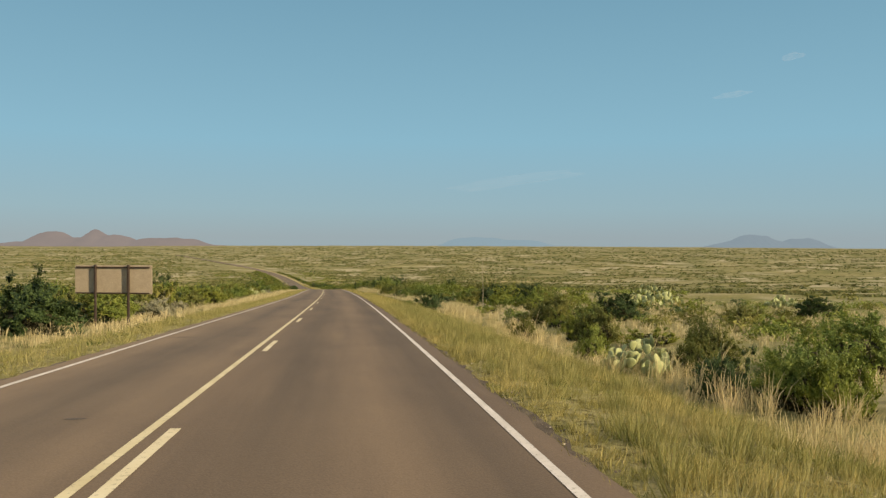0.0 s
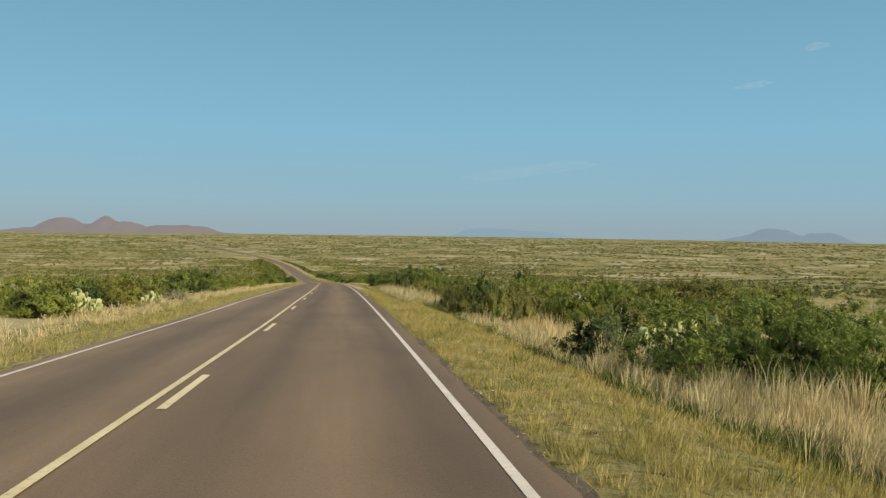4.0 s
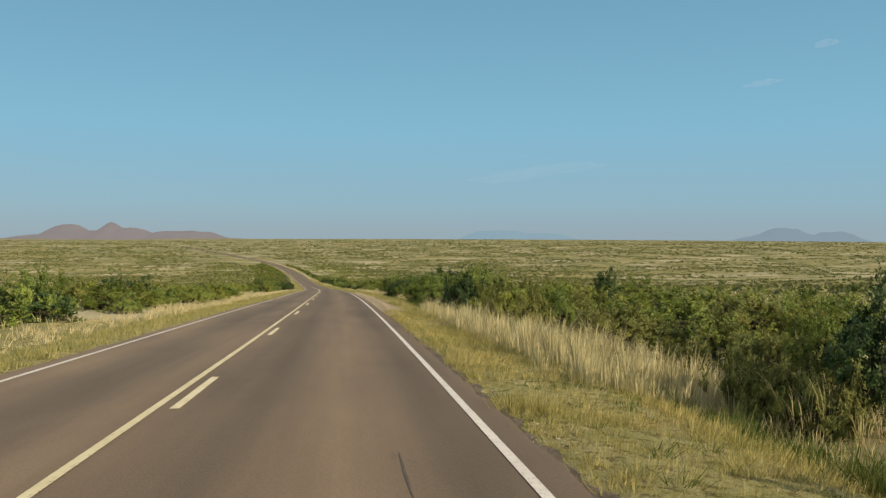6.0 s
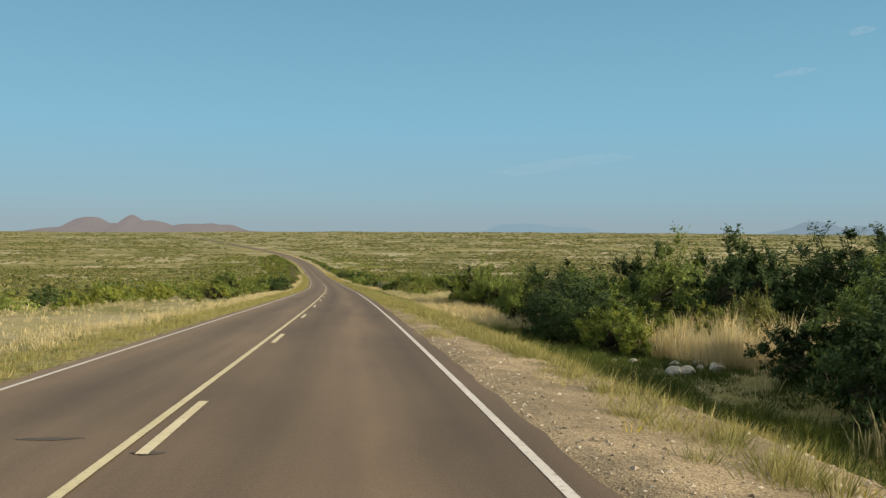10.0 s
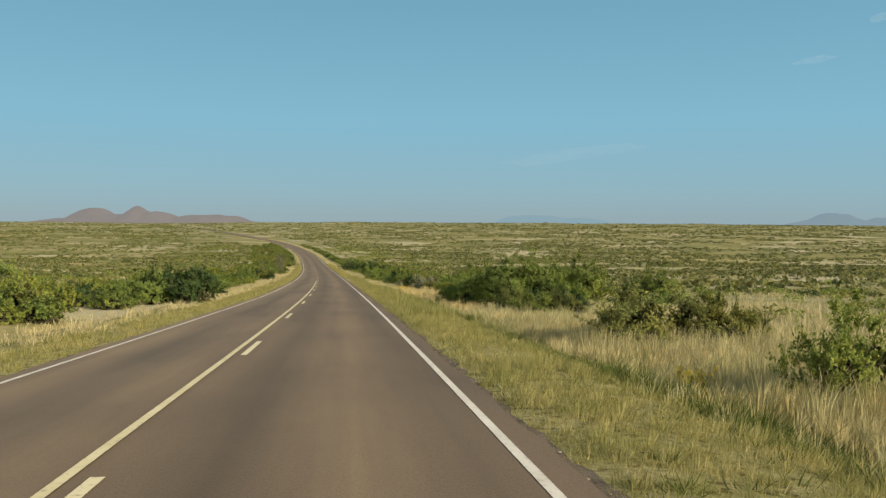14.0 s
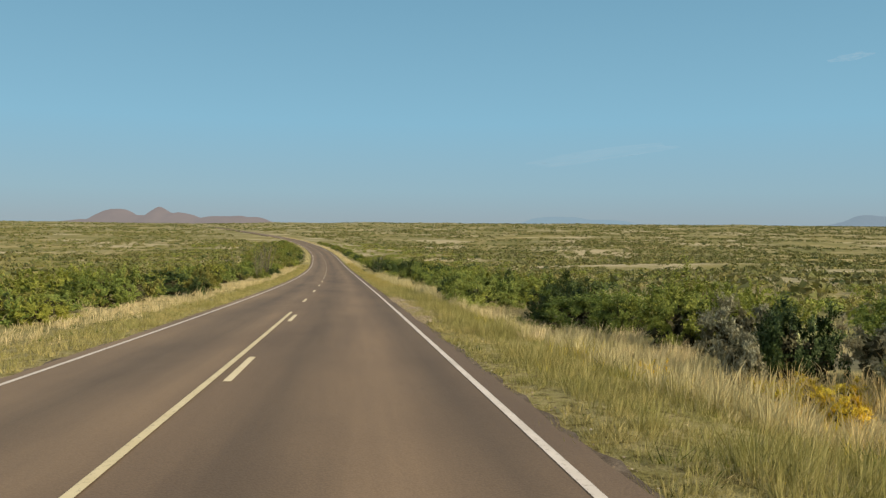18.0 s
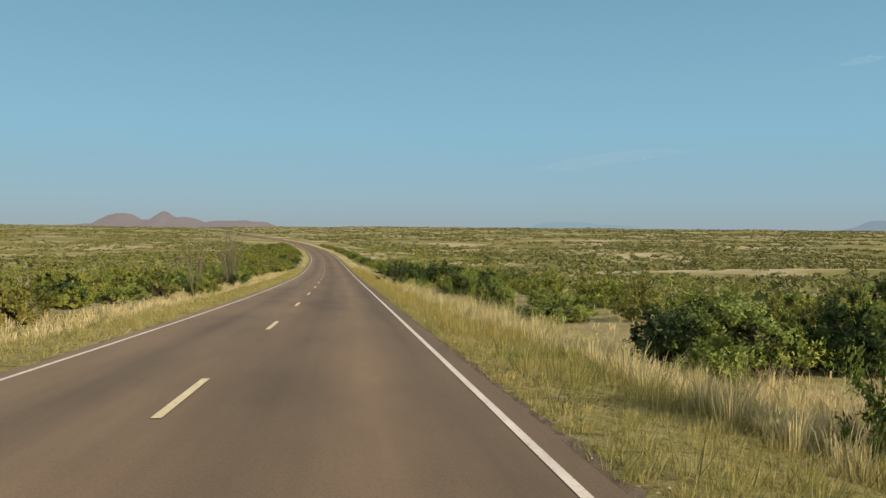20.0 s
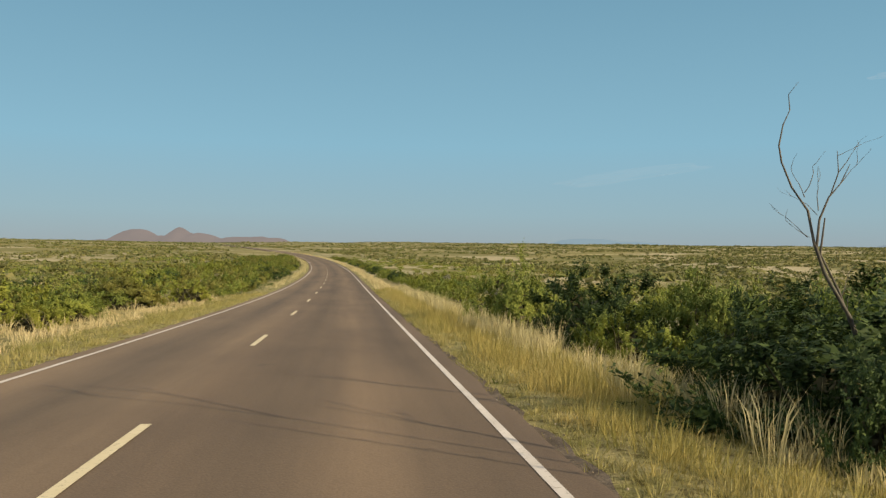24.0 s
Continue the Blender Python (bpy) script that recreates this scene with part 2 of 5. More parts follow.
m = Mat("old_asphalt", 0.82, 0, 0.25)
uv = m.coord((1, 1, 1), "UV")
sep = m.t.nodes.new("ShaderNodeSeparateXYZ")
m.link(uv, sep.inputs[0])
lane = m.ramp(m.math("ADD", m.math("MULTIPLY", sep.outputs[0], 0.125), 0.5), [
    (0.09, (0.131, 0.093, 0.059)), (0.16, (0.194, 0.136, 0.084)), (0.25, (0.183, 0.128, 0.080)), (0.35, (0.121, 0.087, 0.057)),
    (0.46, (0.170, 0.119, 0.075)), (0.53, (0.143, 0.099, 0.063)), (0.62, (0.112, 0.079, 0.051)), (0.74, (0.173, 0.120, 0.075)),
    (0.84, (0.106, 0.075, 0.049)), (0.93, (0.143, 0.099, 0.064)), (1.0, (0.153, 0.105, 0.067))])
streak = m.noise(1.0, 4, 0.6, m.coord((1.6, 0.06, 1), "UV"))
blot = m.noise(0.35, 4, 0.6, m.coord((1, 0.35, 1), "UV"))
grit = m.n("ShaderNodeTexVoronoi", Scale=55.0)
m.link(uv, grit.inputs["Vector"])
col = m.mix(1.0, lane, m.ramp(streak, [(0.3, (0.82, 0.82, 0.83)), (0.7, (1.13, 1.11, 1.08))]), "MULTIPLY")
col = m.mix(1.0, col, m.ramp(blot, [(0.3, (0.80, 0.80, 0.82)), (0.5, (1.0, 1.0, 1.0)), (0.7, (1.13, 1.12, 1.1))]), "MULTIPLY")
col = m.mix(1.0, col, m.ramp(grit.outputs["Distance"], [(0.0, (1.14, 1.13, 1.1)), (0.35, (0.98, 0.98, 0.98)), (0.8, (0.86, 0.86, 0.86))]), "MULTIPLY")
stain = m.noise(1.0, 6, 0.75, m.coord((1.1, 0.28, 1), "UV"))
col = m.mix(m.ramp(stain, [(0.66, 0.0), (0.72, 0.35)]), col, (0.055, 0.042, 0.034))
seam = m.noise(1.0, 5, 0.7, m.coord((5.0, 0.12, 1), "UV"))
col = m.mix(m.ramp(seam, [(0.70, 0.0), (0.74, 0.4)]), col, (0.06, 0.045, 0.034))
m.color(col).bump(grit.outputs["Distance"], 0.35, 0.006)
ASPHALT = m.m


def paint(name, a, b):
    m = Mat(name, 0.7, 0, 0.3)
    uv = m.coord((1, 1, 1), "UV")
    wear = m.noise(14, 6, 0.7, uv)
    worn = m.noise(1.3, 3, 0.6, uv)
    col = m.mix(m.ramp(wear, [(0.3, 0.0), (0.45, 1.0)]), (0.2, 0.17, 0.12), m.ramp(worn, [(0.3, a), (0.7, b)]))
    return m.color(col).m


WHITE = paint("worn_white_paint", (0.45, 0.40, 0.34), (0.58, 0.52, 0.455))
YELLOW = paint("worn_yellow_paint", (0.47, 0.385, 0.215), (0.58, 0.49, 0.30))
PALE_YELLOW = paint("faded_yellow_paint", (0.49, 0.40, 0.235), (0.60, 0.51, 0.33))
m = Mat("gravel_shoulder", 0.95, 0, 0.1)
peb = m.n("ShaderNodeTexVoronoi", Scale=48.0)
m.link(m.coord(), peb.inputs["Vector"])
pc = m.ramp(peb.outputs["Color"], [(0.1, (0.19, 0.138, 0.088)), (0.5, (0.32, 0.243, 0.158)), (0.9, (0.43, 0.338, 0.225))])
pc = m.mix(1.0, pc, m.ramp(m.noise(0.9, 4), [(0.35, (0.62, 0.62, 0.58)), (0.65, (1.1, 1.08, 1.0))]), "MULTIPLY")
m.color(pc).bump(peb.outputs["Distance"], 0.6, 0.02)
GRAVEL = m.m

m = Mat("verge_turf", 0.95, 0, 0.1)
blades = m.noise(26, 5, 0.7)
tuft = m.noise(2.2, 5, 0.65)
# dark dimples: the shade between tufts, painted into the turf colour
hollow_shade = m.noise(5.5, 3, 0.6)
tc = m.mix(m.ramp(tuft, [(0.4, 0.0), (0.62, 1.0)]), m.ramp(blades, [(0.3, (0.135, 0.12, 0.036)), (0.7, (0.30, 0.265, 0.098))]), m.ramp(blades, [(0.3, (0.22, 0.185, 0.08)), (0.7, (0.40, 0.345, 0.17))]))
tc = m.mix(1.0, tc, m.ramp(hollow_shade, [(0.36, (0.45, 0.42, 0.36)), (0.48, (1.0, 1.0, 1.0))]), "MULTIPLY")
m.color(tc).bump(blades, 1.0, 0.06)
TURF = m.m
SHOULDER = plain_mat("dark_dirt_shoulder", (0.07, 0.052, 0.036), (0.17, 0.13, 0.09), 3.0, 0.95, 0, 0.8, 0.03)

# ---- ground: one sheet to the horizon ----
u = np.concatenate([-np.geomspace(60, 6500, 60)[::-1], np.arange(-58, 58.1, 1.6), np.geomspace(60, 6500, 60)])
vv = np.concatenate([-np.geomspace(40, 3500, 30)[::-1], np.arange(-38, 640, 2.2), np.geomspace(642, 6500, 70)])
ca, sb = math.cos(radians(10)), math.sin(radians(10))
ug, vg = np.meshgrid(u, vv)
gx, gy = (ug * ca - vg * sb).ravel() - 3, (ug * sb + vg * ca).ravel()
gz = ground_z(gx, gy)
_, gd = road_coords(gx, gy)
gz = gz - 0.16 * np.where(gd > 0, np.clip((9.0 - gd) / 1.5, 0, 1), np.clip((7.7 + gd) / 1.5, 0, 1))
nu, nv = len(u), len(vv)
i = (np.arange(nv - 1)[:, None] * nu + np.arange(nu - 1)[None]).ravel()
tagged(new("ground", mesh("ground", np.stack([gx, gy, gz], -1), np.stack([i, i + 1, i + nu + 1, i + nu], -1), [GROUND], True)),
       "dry tan and olive desert ground reaching the horizon", "ground", kind="structure")

# ---- road ----
road = tagged(new("road", strip("road", -60, 1500, EDGE_L, EDGE_R, 0.0, ASPHALT, 0.7, 8, 0.05, 2, 0.3)),
              "two-lane brown-grey asphalt road with worn wheel tracks", "road", kind="structure")
part("edge_line", strip("edge_line", -60, 1500, LINE_R - 0.052, LINE_R + 0.052, 0.006, WHITE, 3), road, "solid white edge line")
part("edge_line", strip("edge_line", -60, 1500, LINE_L - 0.046, LINE_L + 0.046, 0.006, WHITE, 3), road, "solid white edge line")
SOLID_END = 364.2
part("solid_line", strip("solid_line", -60, SOLID_END, -0.125, -0.02, 0.006, YELLOW, 3, middle=True), road, "solid yellow no-passing line")
for k in range(-5, 75):
    top = 12.192 * k + np.interp(12.192 * k, [40, 60, 235, 250, 395, 405], [8.65, 9.3, 9.3, 9.1, 9.1, 9.0])
    dd = 0.12 if top < SOLID_END + 6 else -0.09
    part("dash", strip("dash", top - 3.05, top, dd, dd + 0.12, 0.006, PALE_YELLOW, 1.01, middle=True), road)
for d0, d1, seed in ((EDGE_R - 0.25, EDGE_R + 0.15, 5), (EDGE_L - 0.15, EDGE_L + 0.25, 6)):
    tagged(new("shoulder", strip("shoulder", -60, 700, d0, d1, 0.05, SHOULDER, 0.4, 3, 0.08, seed, 0, True)),
           "narrow brown dirt shoulder with loose gravel beside the asphalt", "shoulder", kind="structure")
for d0, d1, seed, far in ((3.7, 9.5, 9, 6.9), (-2.95, -8.2, 10, -5.2)):
    tagged(new("verge_turf", strip("verge_turf", -60, 700, d0, d1, 0.02, TURF, 1.6, 10, 0.2, seed, 0, True,
                                   lambda s: np.interp(s, [470, 520], [d1, far]))),
           "short yellow-green turf beside the road", "turf", kind="structure")
tagged(new("gravel_verge", strip("gravel_verge", 140, 230, 3.8, 7.6, 0.06, GRAVEL, 0.8, 10, 0.4, 7, 0, True,
                                            lambda s: np.interp(s, [140, 144, 154, 194, 206, 230], [4.1, 5.0, 7.3, 7.2, 5.2, 4.3]))),
       "bare pale gravel verge widening beside the road", "gravel", kind="structure")
tagged(new("gravel_verge", strip("gravel_verge", 360, 379, 3.8, 4.8, 0.06, GRAVEL, 0.8, 4, 0.35, 8, 0, True)),
       "short bare stony patch of verge beside the road", "gravel", kind="structure")

# ---- mountains ----


def mountain(name, label, depth, bearing_x, hills, base, mat, span, seed, rough):
    """A ridge across the view, its hills as (offset, half width, height, flatness) in metres."""
    r = np.random.RandomState(seed)
    xs = np.linspace(-span, span, 160)
    ys = np.linspace(-0.55, 0.55, 24)
    X, Y = np.meshgrid(xs, ys)
    Z = 0 * X
    for off, w, hgt, flat in hills:
        q = np.hypot((X - off) / w, Y * 2.0)
        Z = Z + (hgt * np.clip(1.0 / (1 + q ** flat) * (1 - 0.12 * q), 0, 1)) ** 8
    Z = Z ** 0.125
    Z = Z * (1 + rough * wave(X, Y * 300, 160, seed) * 0.4 + rough * wave(X, Y * 300, 50, seed + 1) * 0.25) * np.cos(Y * 2.7).clip(0, 1) ** 0.5
    edge = np.clip((span - np.abs(X)) / (0.15 * span), 0, 1)
    Z = Z * edge
    k = len(xs)
    i = (np.arange(len(ys) - 1)[:, None] * k + np.arange(k - 1)[None]).ravel()
    me = mesh(name, np.stack([X.ravel(), (Y * 420).ravel(), Z.ravel()], -1), np.stack([i, i + 1, i + k + 1, i + k], -1), [mat], True)
    ob = tagged(new(name, me), label, "mountain")
    ob.matrix_world = pose(bearing_x, depth, base)
    return ob


# rock mixed with a sky-coloured glow that stands in for distance haze
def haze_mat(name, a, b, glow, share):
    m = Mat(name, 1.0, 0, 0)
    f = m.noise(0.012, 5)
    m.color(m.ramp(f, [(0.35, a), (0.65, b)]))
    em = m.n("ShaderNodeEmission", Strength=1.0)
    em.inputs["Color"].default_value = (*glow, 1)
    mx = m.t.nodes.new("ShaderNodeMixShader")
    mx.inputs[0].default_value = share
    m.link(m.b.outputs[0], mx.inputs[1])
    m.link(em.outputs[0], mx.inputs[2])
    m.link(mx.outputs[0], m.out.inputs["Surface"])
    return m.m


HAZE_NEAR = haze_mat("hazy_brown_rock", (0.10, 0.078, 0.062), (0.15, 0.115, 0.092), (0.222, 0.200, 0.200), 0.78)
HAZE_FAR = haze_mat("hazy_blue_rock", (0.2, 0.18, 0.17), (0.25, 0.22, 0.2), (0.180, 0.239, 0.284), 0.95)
HAZE_FAINT = haze_mat("hazy_faint_rock", (0.2, 0.2, 0.2), (0.25, 0.25, 0.25), (0.196, 0.281, 0.335), 0.97)
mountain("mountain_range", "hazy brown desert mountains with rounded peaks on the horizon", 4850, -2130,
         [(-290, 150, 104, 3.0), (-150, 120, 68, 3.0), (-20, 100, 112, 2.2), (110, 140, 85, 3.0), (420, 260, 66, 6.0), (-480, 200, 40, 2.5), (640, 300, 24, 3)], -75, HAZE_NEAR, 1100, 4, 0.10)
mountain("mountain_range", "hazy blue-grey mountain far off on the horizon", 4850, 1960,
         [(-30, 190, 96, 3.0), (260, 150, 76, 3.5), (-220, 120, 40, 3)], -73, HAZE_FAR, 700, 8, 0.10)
mountain("mountain_range", "faint haze-blue mesa far off on the horizon", 4850, 280,
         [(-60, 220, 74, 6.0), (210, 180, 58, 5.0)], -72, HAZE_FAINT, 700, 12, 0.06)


# ---- plants ----
LEAF_GREEN = leaf_mat("mesquite_leaves", (0.105, 0.145, 0.028), (0.180, 0.220, 0.046), (0.262, 0.292, 0.072), 0.26)
# dark green leaves, toned lower still for the shade within dense bushes
LEAF_DARK = leaf_mat("dark_shaded_leaves", (0.024, 0.044, 0.012), (0.046, 0.074, 0.019), (0.085, 0.118, 0.032), 0.12)
LEAF_YELLOW = leaf_mat("creosote_leaves", (0.155, 0.185, 0.028), (0.23, 0.255, 0.045), (0.31, 0.315, 0.072), 0.34)
LEAF_OLIVE = leaf_mat("olive_leaves", (0.122, 0.128, 0.029), (0.183, 0.184, 0.046), (0.25, 0.238, 0.074), 0.3)
LEAF_GREY = leaf_mat("grey_sage_leaves", (0.17, 0.16, 0.10), (0.29, 0.27, 0.18), (0.40, 0.37, 0.265), 0.2)
STRAW = leaf_mat("dry_straw_grass", (0.42, 0.345, 0.195), (0.56, 0.47, 0.28), (0.68, 0.585, 0.38), 0.38, low=(0.80, 0.80, 0.68), high=(1.08, 1.05, 1.0), size=0.55)
GREEN_GRASS = leaf_mat("green_verge_grass", (0.215, 0.19, 0.062), (0.345, 0.305, 0.122), (0.465, 0.41, 0.20), 0.4, low=(0.76, 0.80, 0.62), high=(1.12, 1.05, 1.0), size=0.8)
WEED = leaf_mat("weed_leaves", (0.045, 0.065, 0.012), (0.09, 0.115, 0.022), (0.16, 0.18, 0.04), 0.3)
# stem bark, also the dark tone put inside crowns as shade
TWIG_AND_SHADE = plain_mat("twigs_and_gap_shade", (0.045, 0.042, 0.02), (0.085, 0.076, 0.036), 12)
PETAL = leaf_mat("yellow_petals", (0.35, 0.28, 0.03), (0.65, 0.48, 0.04), (0.8, 0.62, 0.08), 0.2)
PAD = plain_mat("cactus_skin", (0.26, 0.29, 0.12), (0.43, 0.43, 0.205), 6, 0.6, 0, 0.3, 0.01)
DEAD_WOOD = plain_mat("bleached_dead_wood", (0.07, 0.06, 0.05), (0.17, 0.148, 0.12), 9)


def quads_of(c, a, b):
    """Pointed leaves: centres c with half axes a and b."""
    v = np.stack([c - a * 0.8 + b, c + a, c - a * 0.8 - b], 1).reshape(-1, 3)
    return v, np.arange(len(v)).reshape(-1, 3)


def unit(r, n):
    v = r.normal(size=(n, 3))
    return v / np.linalg.norm(v, axis=1, keepdims=True)


def frond(r, c, out, way, size):
    """Leaf faces at c that mostly face outwards and lie along way."""
    n = len(c)
    nrm = out + unit(r, n) * 0.75
    a = way + unit(r, n) * 0.6
    b = np.cross(nrm, a)
    b /= np.linalg.norm(b, axis=1, keepdims=True) + 1e-6
    a = np.cross(b, nrm)
    a /= np.linalg.norm(a, axis=1, keepdims=True) + 1e-6
    L = size * r.uniform(0.6, 1.4, (n, 1))
    return quads_of(c, a * L, b * L * 0.5)


def leaves(r, centres, per, spread, size, squash=0.8):
    c = np.repeat(centres, per, 0)
    n = len(c)
    c = c + r.normal(size=(n, 3)) * spread * (1, 1, squash)
    c[:, 2] = np.maximum(c[:, 2], 0.02)
    return frond(r, c, unit(r, n), unit(r, n), size)


def tubes(paths, sides=4):
    """Tapered sticks along lists of (point, radius)."""
    V, Fc, base = [], [], 0
    for pts in paths:
        for p, rad in pts:
            for k in range(sides):
                a = 2 * math.pi * k / sides
                V.append((p[0] + rad * math.cos(a), p[1] + rad * math.sin(a), p[2]))
        for j in range(len(pts) - 1):
            for k in range(sides):
                k2 = (k + 1) % sides
                o = base + j * sides
                Fc.append((o + k, o + k2, o + sides + k2, o + sides + k))
        base += len(pts) * sides
    return V, Fc


def crown_points(r, n, w, h, low=0.2):
    """Clump centres of a lopsided, gappy crown."""
    d = unit(r, n)
    d[:, 2] = np.abs(d[:, 2])
    az = np.arctan2(d[:, 1], d[:, 0])
    lob = 0.95 + 0.2 * np.sin(3 * az + r.uniform(0, 6)) + 0.14 * np.sin(5 * az + 4 * d[:, 2] + r.uniform(0, 6)) + r.uniform(-0.2, 0.2, n)
    rad = r.uniform(0.45, 1.0, n) ** 0.6 * lob
    p = d * rad[:, None]
    return np.stack([p[:, 0] * w / 2, p[:, 1] * w / 2, h * (low + (0.88 - low) * np.clip(p[:, 2], 0, 1.25))], -1)


def shrub_meshes(name, seed, w, h, clumps, sprays, per, leaf, mat, stems=7, low=0.12, thick=0.035, upright=0.5):
    """A crown of clumps, each a tuft of feathery sprays, over stems and dark faces for inner shade."""
    r = np.random.RandomState(seed)
    c = crown_points(r, clumps, w, h, low)
    heart = np.array([0, 0, h * 0.3])
    out = (c - heart) / (w / 2, w / 2, h * 0.7)
    out /= np.linalg.norm(out, axis=1, keepdims=True) + 1e-6
    big = r.uniform(0.6, 1.35, (clumps, 1))
    k = clumps * sprays
    at, face, reach = np.repeat(c, sprays, 0), np.repeat(out, sprays, 0), np.repeat(big, sprays, 0)
    way = face * 0.7 + unit(r, k) * 0.8 + (0, 0, upright)
    way /= np.linalg.norm(way, axis=1, keepdims=True)
    far = reach * r.uniform(0.06, 0.18, (k, 1)) * w
    t = r.uniform(0, 1, (k, per, 1)) ** 0.8
    pts = (at[:, None] + way[:, None] * far[:, None] * t + r.normal(size=(k, per, 3)) * 0.012 * w).reshape(-1, 3)
    pts[:, 2] = np.maximum(pts[:, 2], 0.03)
    v, f = frond(r, pts, np.repeat(face, per, 0), np.repeat(way, per, 0), leaf)
    # dark faces within the crown, added as the shade of its gaps
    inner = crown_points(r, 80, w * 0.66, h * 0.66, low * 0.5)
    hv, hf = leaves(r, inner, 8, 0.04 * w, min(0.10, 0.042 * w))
    # long leafy shoots that break the outline
    shoot = r.choice(k, 16)
    steps = np.linspace(0.5, 1.7, 9)[None, :, None]
    sp = (at[shoot][:, None] + (way[shoot] * 0.8 + (0, 0, 0.2))[:, None] * far[shoot][:, None] * steps)
    fine = max(4, per // 3)
    sp2 = np.repeat(sp.reshape(-1, 3), fine, 0)
    sv, sf = frond(r, sp2 + r.normal(size=sp2.shape) * 0.010 * w, np.repeat(np.repeat(face[shoot], 9, 0), fine, 0), unit(r, len(sp2)), leaf * 0.85)
    v, f = np.concatenate([v, sv]), np.concatenate([f, sf + len(v)])
    paths = [[((0, 0, 0), thick * 0.4), (sp[j, 0] * 0.6, thick * 0.3), (sp[j, 8], 0.004)] for j in range(16)]
    for j in r.choice(clumps, min(stems, clumps), False):
        e = c[j]
        b = np.array([r.uniform(-0.1, 0.1), r.uniform(-0.1, 0.1), -0.15])
        mid = (b + e) / 2 + r.uniform(-0.12, 0.12, 3) * w * 0.5
        paths.append([(b, thick), (mid, thick * 0.6), (e, 0.008)])
    tv, tf = tubes(paths)
    tv, tf = np.array(tv), np.array(tf)
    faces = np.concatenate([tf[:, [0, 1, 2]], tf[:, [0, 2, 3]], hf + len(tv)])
    return mesh(name + "_foliage", v, f, [mat]), mesh(name + "_stems", np.concatenate([tv, hv]), faces, [TWIG_AND_SHADE])


def shrub(name, meshes, label, category, group, m):
    base = tagged(new(name), label, category, group)
    part("crown" if category == "tree" else "foliage", meshes[0], base)
    # stems or trunk together with the dark faces that shade the gaps
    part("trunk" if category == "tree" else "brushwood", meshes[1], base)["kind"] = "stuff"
    base.matrix_world = m
    return base


def variants(name, seed, w, h, mat, leaf, n, stems, thick=0.035, upright=0.5, full=1.0):
    """Fine and coarse versions of one kind: the fine ones for the first row, the coarse ones behind it."""
    fine = [shrub_meshes(name, seed + k, w, h, int(84 * full), 8, 22, leaf, mat[k % len(mat)], stems, 0.1, thick, upright) for k in range(n)]
    coarse = [shrub_meshes(name, seed + 500 + k, w, h, 60, 6, 8, leaf * 1.8, mat[k % len(mat)], stems, 0.1, thick, upright) for k in range(n)]
    return fine, coarse


KINDS = {
    # name: label, category, natural width and height, meshes
    "mesquite_bush": ("bright green mesquite bush with small leaves", "bush", 2.6, 1.7, variants("mesquite_bush", 10, 2.6, 1.7, [LEAF_GREEN], 0.037, 6, 9, full=1.2)),
    "dark_bush": ("dense dark green desert bush with shaded gaps", "bush", 2.4, 1.8, variants("dark_bush", 20, 2.4, 1.8, [LEAF_DARK], 0.039, 6, 9, full=1.25)),
    "creosote_bush": ("yellow-green creosote bush with thin upright stems", "bush", 1.9, 1.3, variants("creosote_bush", 30, 1.9, 1.3, [LEAF_YELLOW], 0.030, 5, 14, 0.02, 1.3)),
    "olive_bush": ("olive-brown half-dry desert bush", "bush", 2.1, 1.2, variants("olive_bush", 40, 2.1, 1.2, [LEAF_OLIVE], 0.033, 5, 12, 0.025, 0.7)),
    "sage_bush": ("pale grey sage bush with dry twigs", "bush", 1.3, 0.8, variants("sage_bush", 50, 1.3, 0.8, [LEAF_GREY], 0.022, 3, 10, 0.02, 0.9)),
    "mesquite_tree": ("small spreading mesquite tree casting dark shade", "tree", 2.8, 3.0, variants("mesquite_tree", 55, 2.8, 3.0, [LEAF_GREEN, LEAF_DARK], 0.036, 4, 16, 0.06, 0.5, 2.2)),
    "flower_bush": ("low bush covered in small yellow flowers", "bush", 0.9, 0.6, variants("flower_bush", 58, 0.9, 0.6, [PETAL], 0.014, 1, 12, 0.01, 0.9)),
}


def seat(s, d, rz=0.0, sink=0.04):
    x, y, _ = on_road(s, d)
    return pose(x, y, ground_at(x, y) - sink, 0, 0, rz)


def plant(kind, s, d, w, h, variant=0, coarse=False):
    if kind == "prickly_pear":
        return prickly_pear(s, d, w, h, variant)
    label, cat, w0, h0, both_ways = KINDS[kind]
    meshes = both_ways[1 if coarse else 0]
    skew = 1 + 0.22 * math.sin(s * 7.3 + d * 3.1)
    m = seat(s, d, (variant * 137.5) % 360) @ pose(0, 0, 0, 5 * math.sin(s * 3.7), 5 * math.sin(d * 5.3 + s), 0) @ Matrix.Diagonal((w / w0 * skew, w / w0 / skew, h / h0, 1))
    return shrub(kind, meshes[variant % len(meshes)], label, cat, cat + (" beside the road" if d > 0 else " across the road"), m)


def pad_mesh(seed):
    """One flat oval cactus pad, its foot at the origin."""
    r = random.Random(seed)
    bm = bmesh.new()
    bmesh.ops.create_uvsphere(bm, u_segments=8, v_segments=6, radius=1.0)
    for v in bm.verts:
        x, y, z = v.co
        t = (z + 1) / 2
        v.co = (x * 0.5 * (0.55 + 0.6 * t), y * 0.075 + 0.06 * x * x * r.uniform(0.6, 1.0), t)
    return bm_mesh("pad", bm, [PAD], True)


PADS = [pad_mesh(k) for k in range(3)]


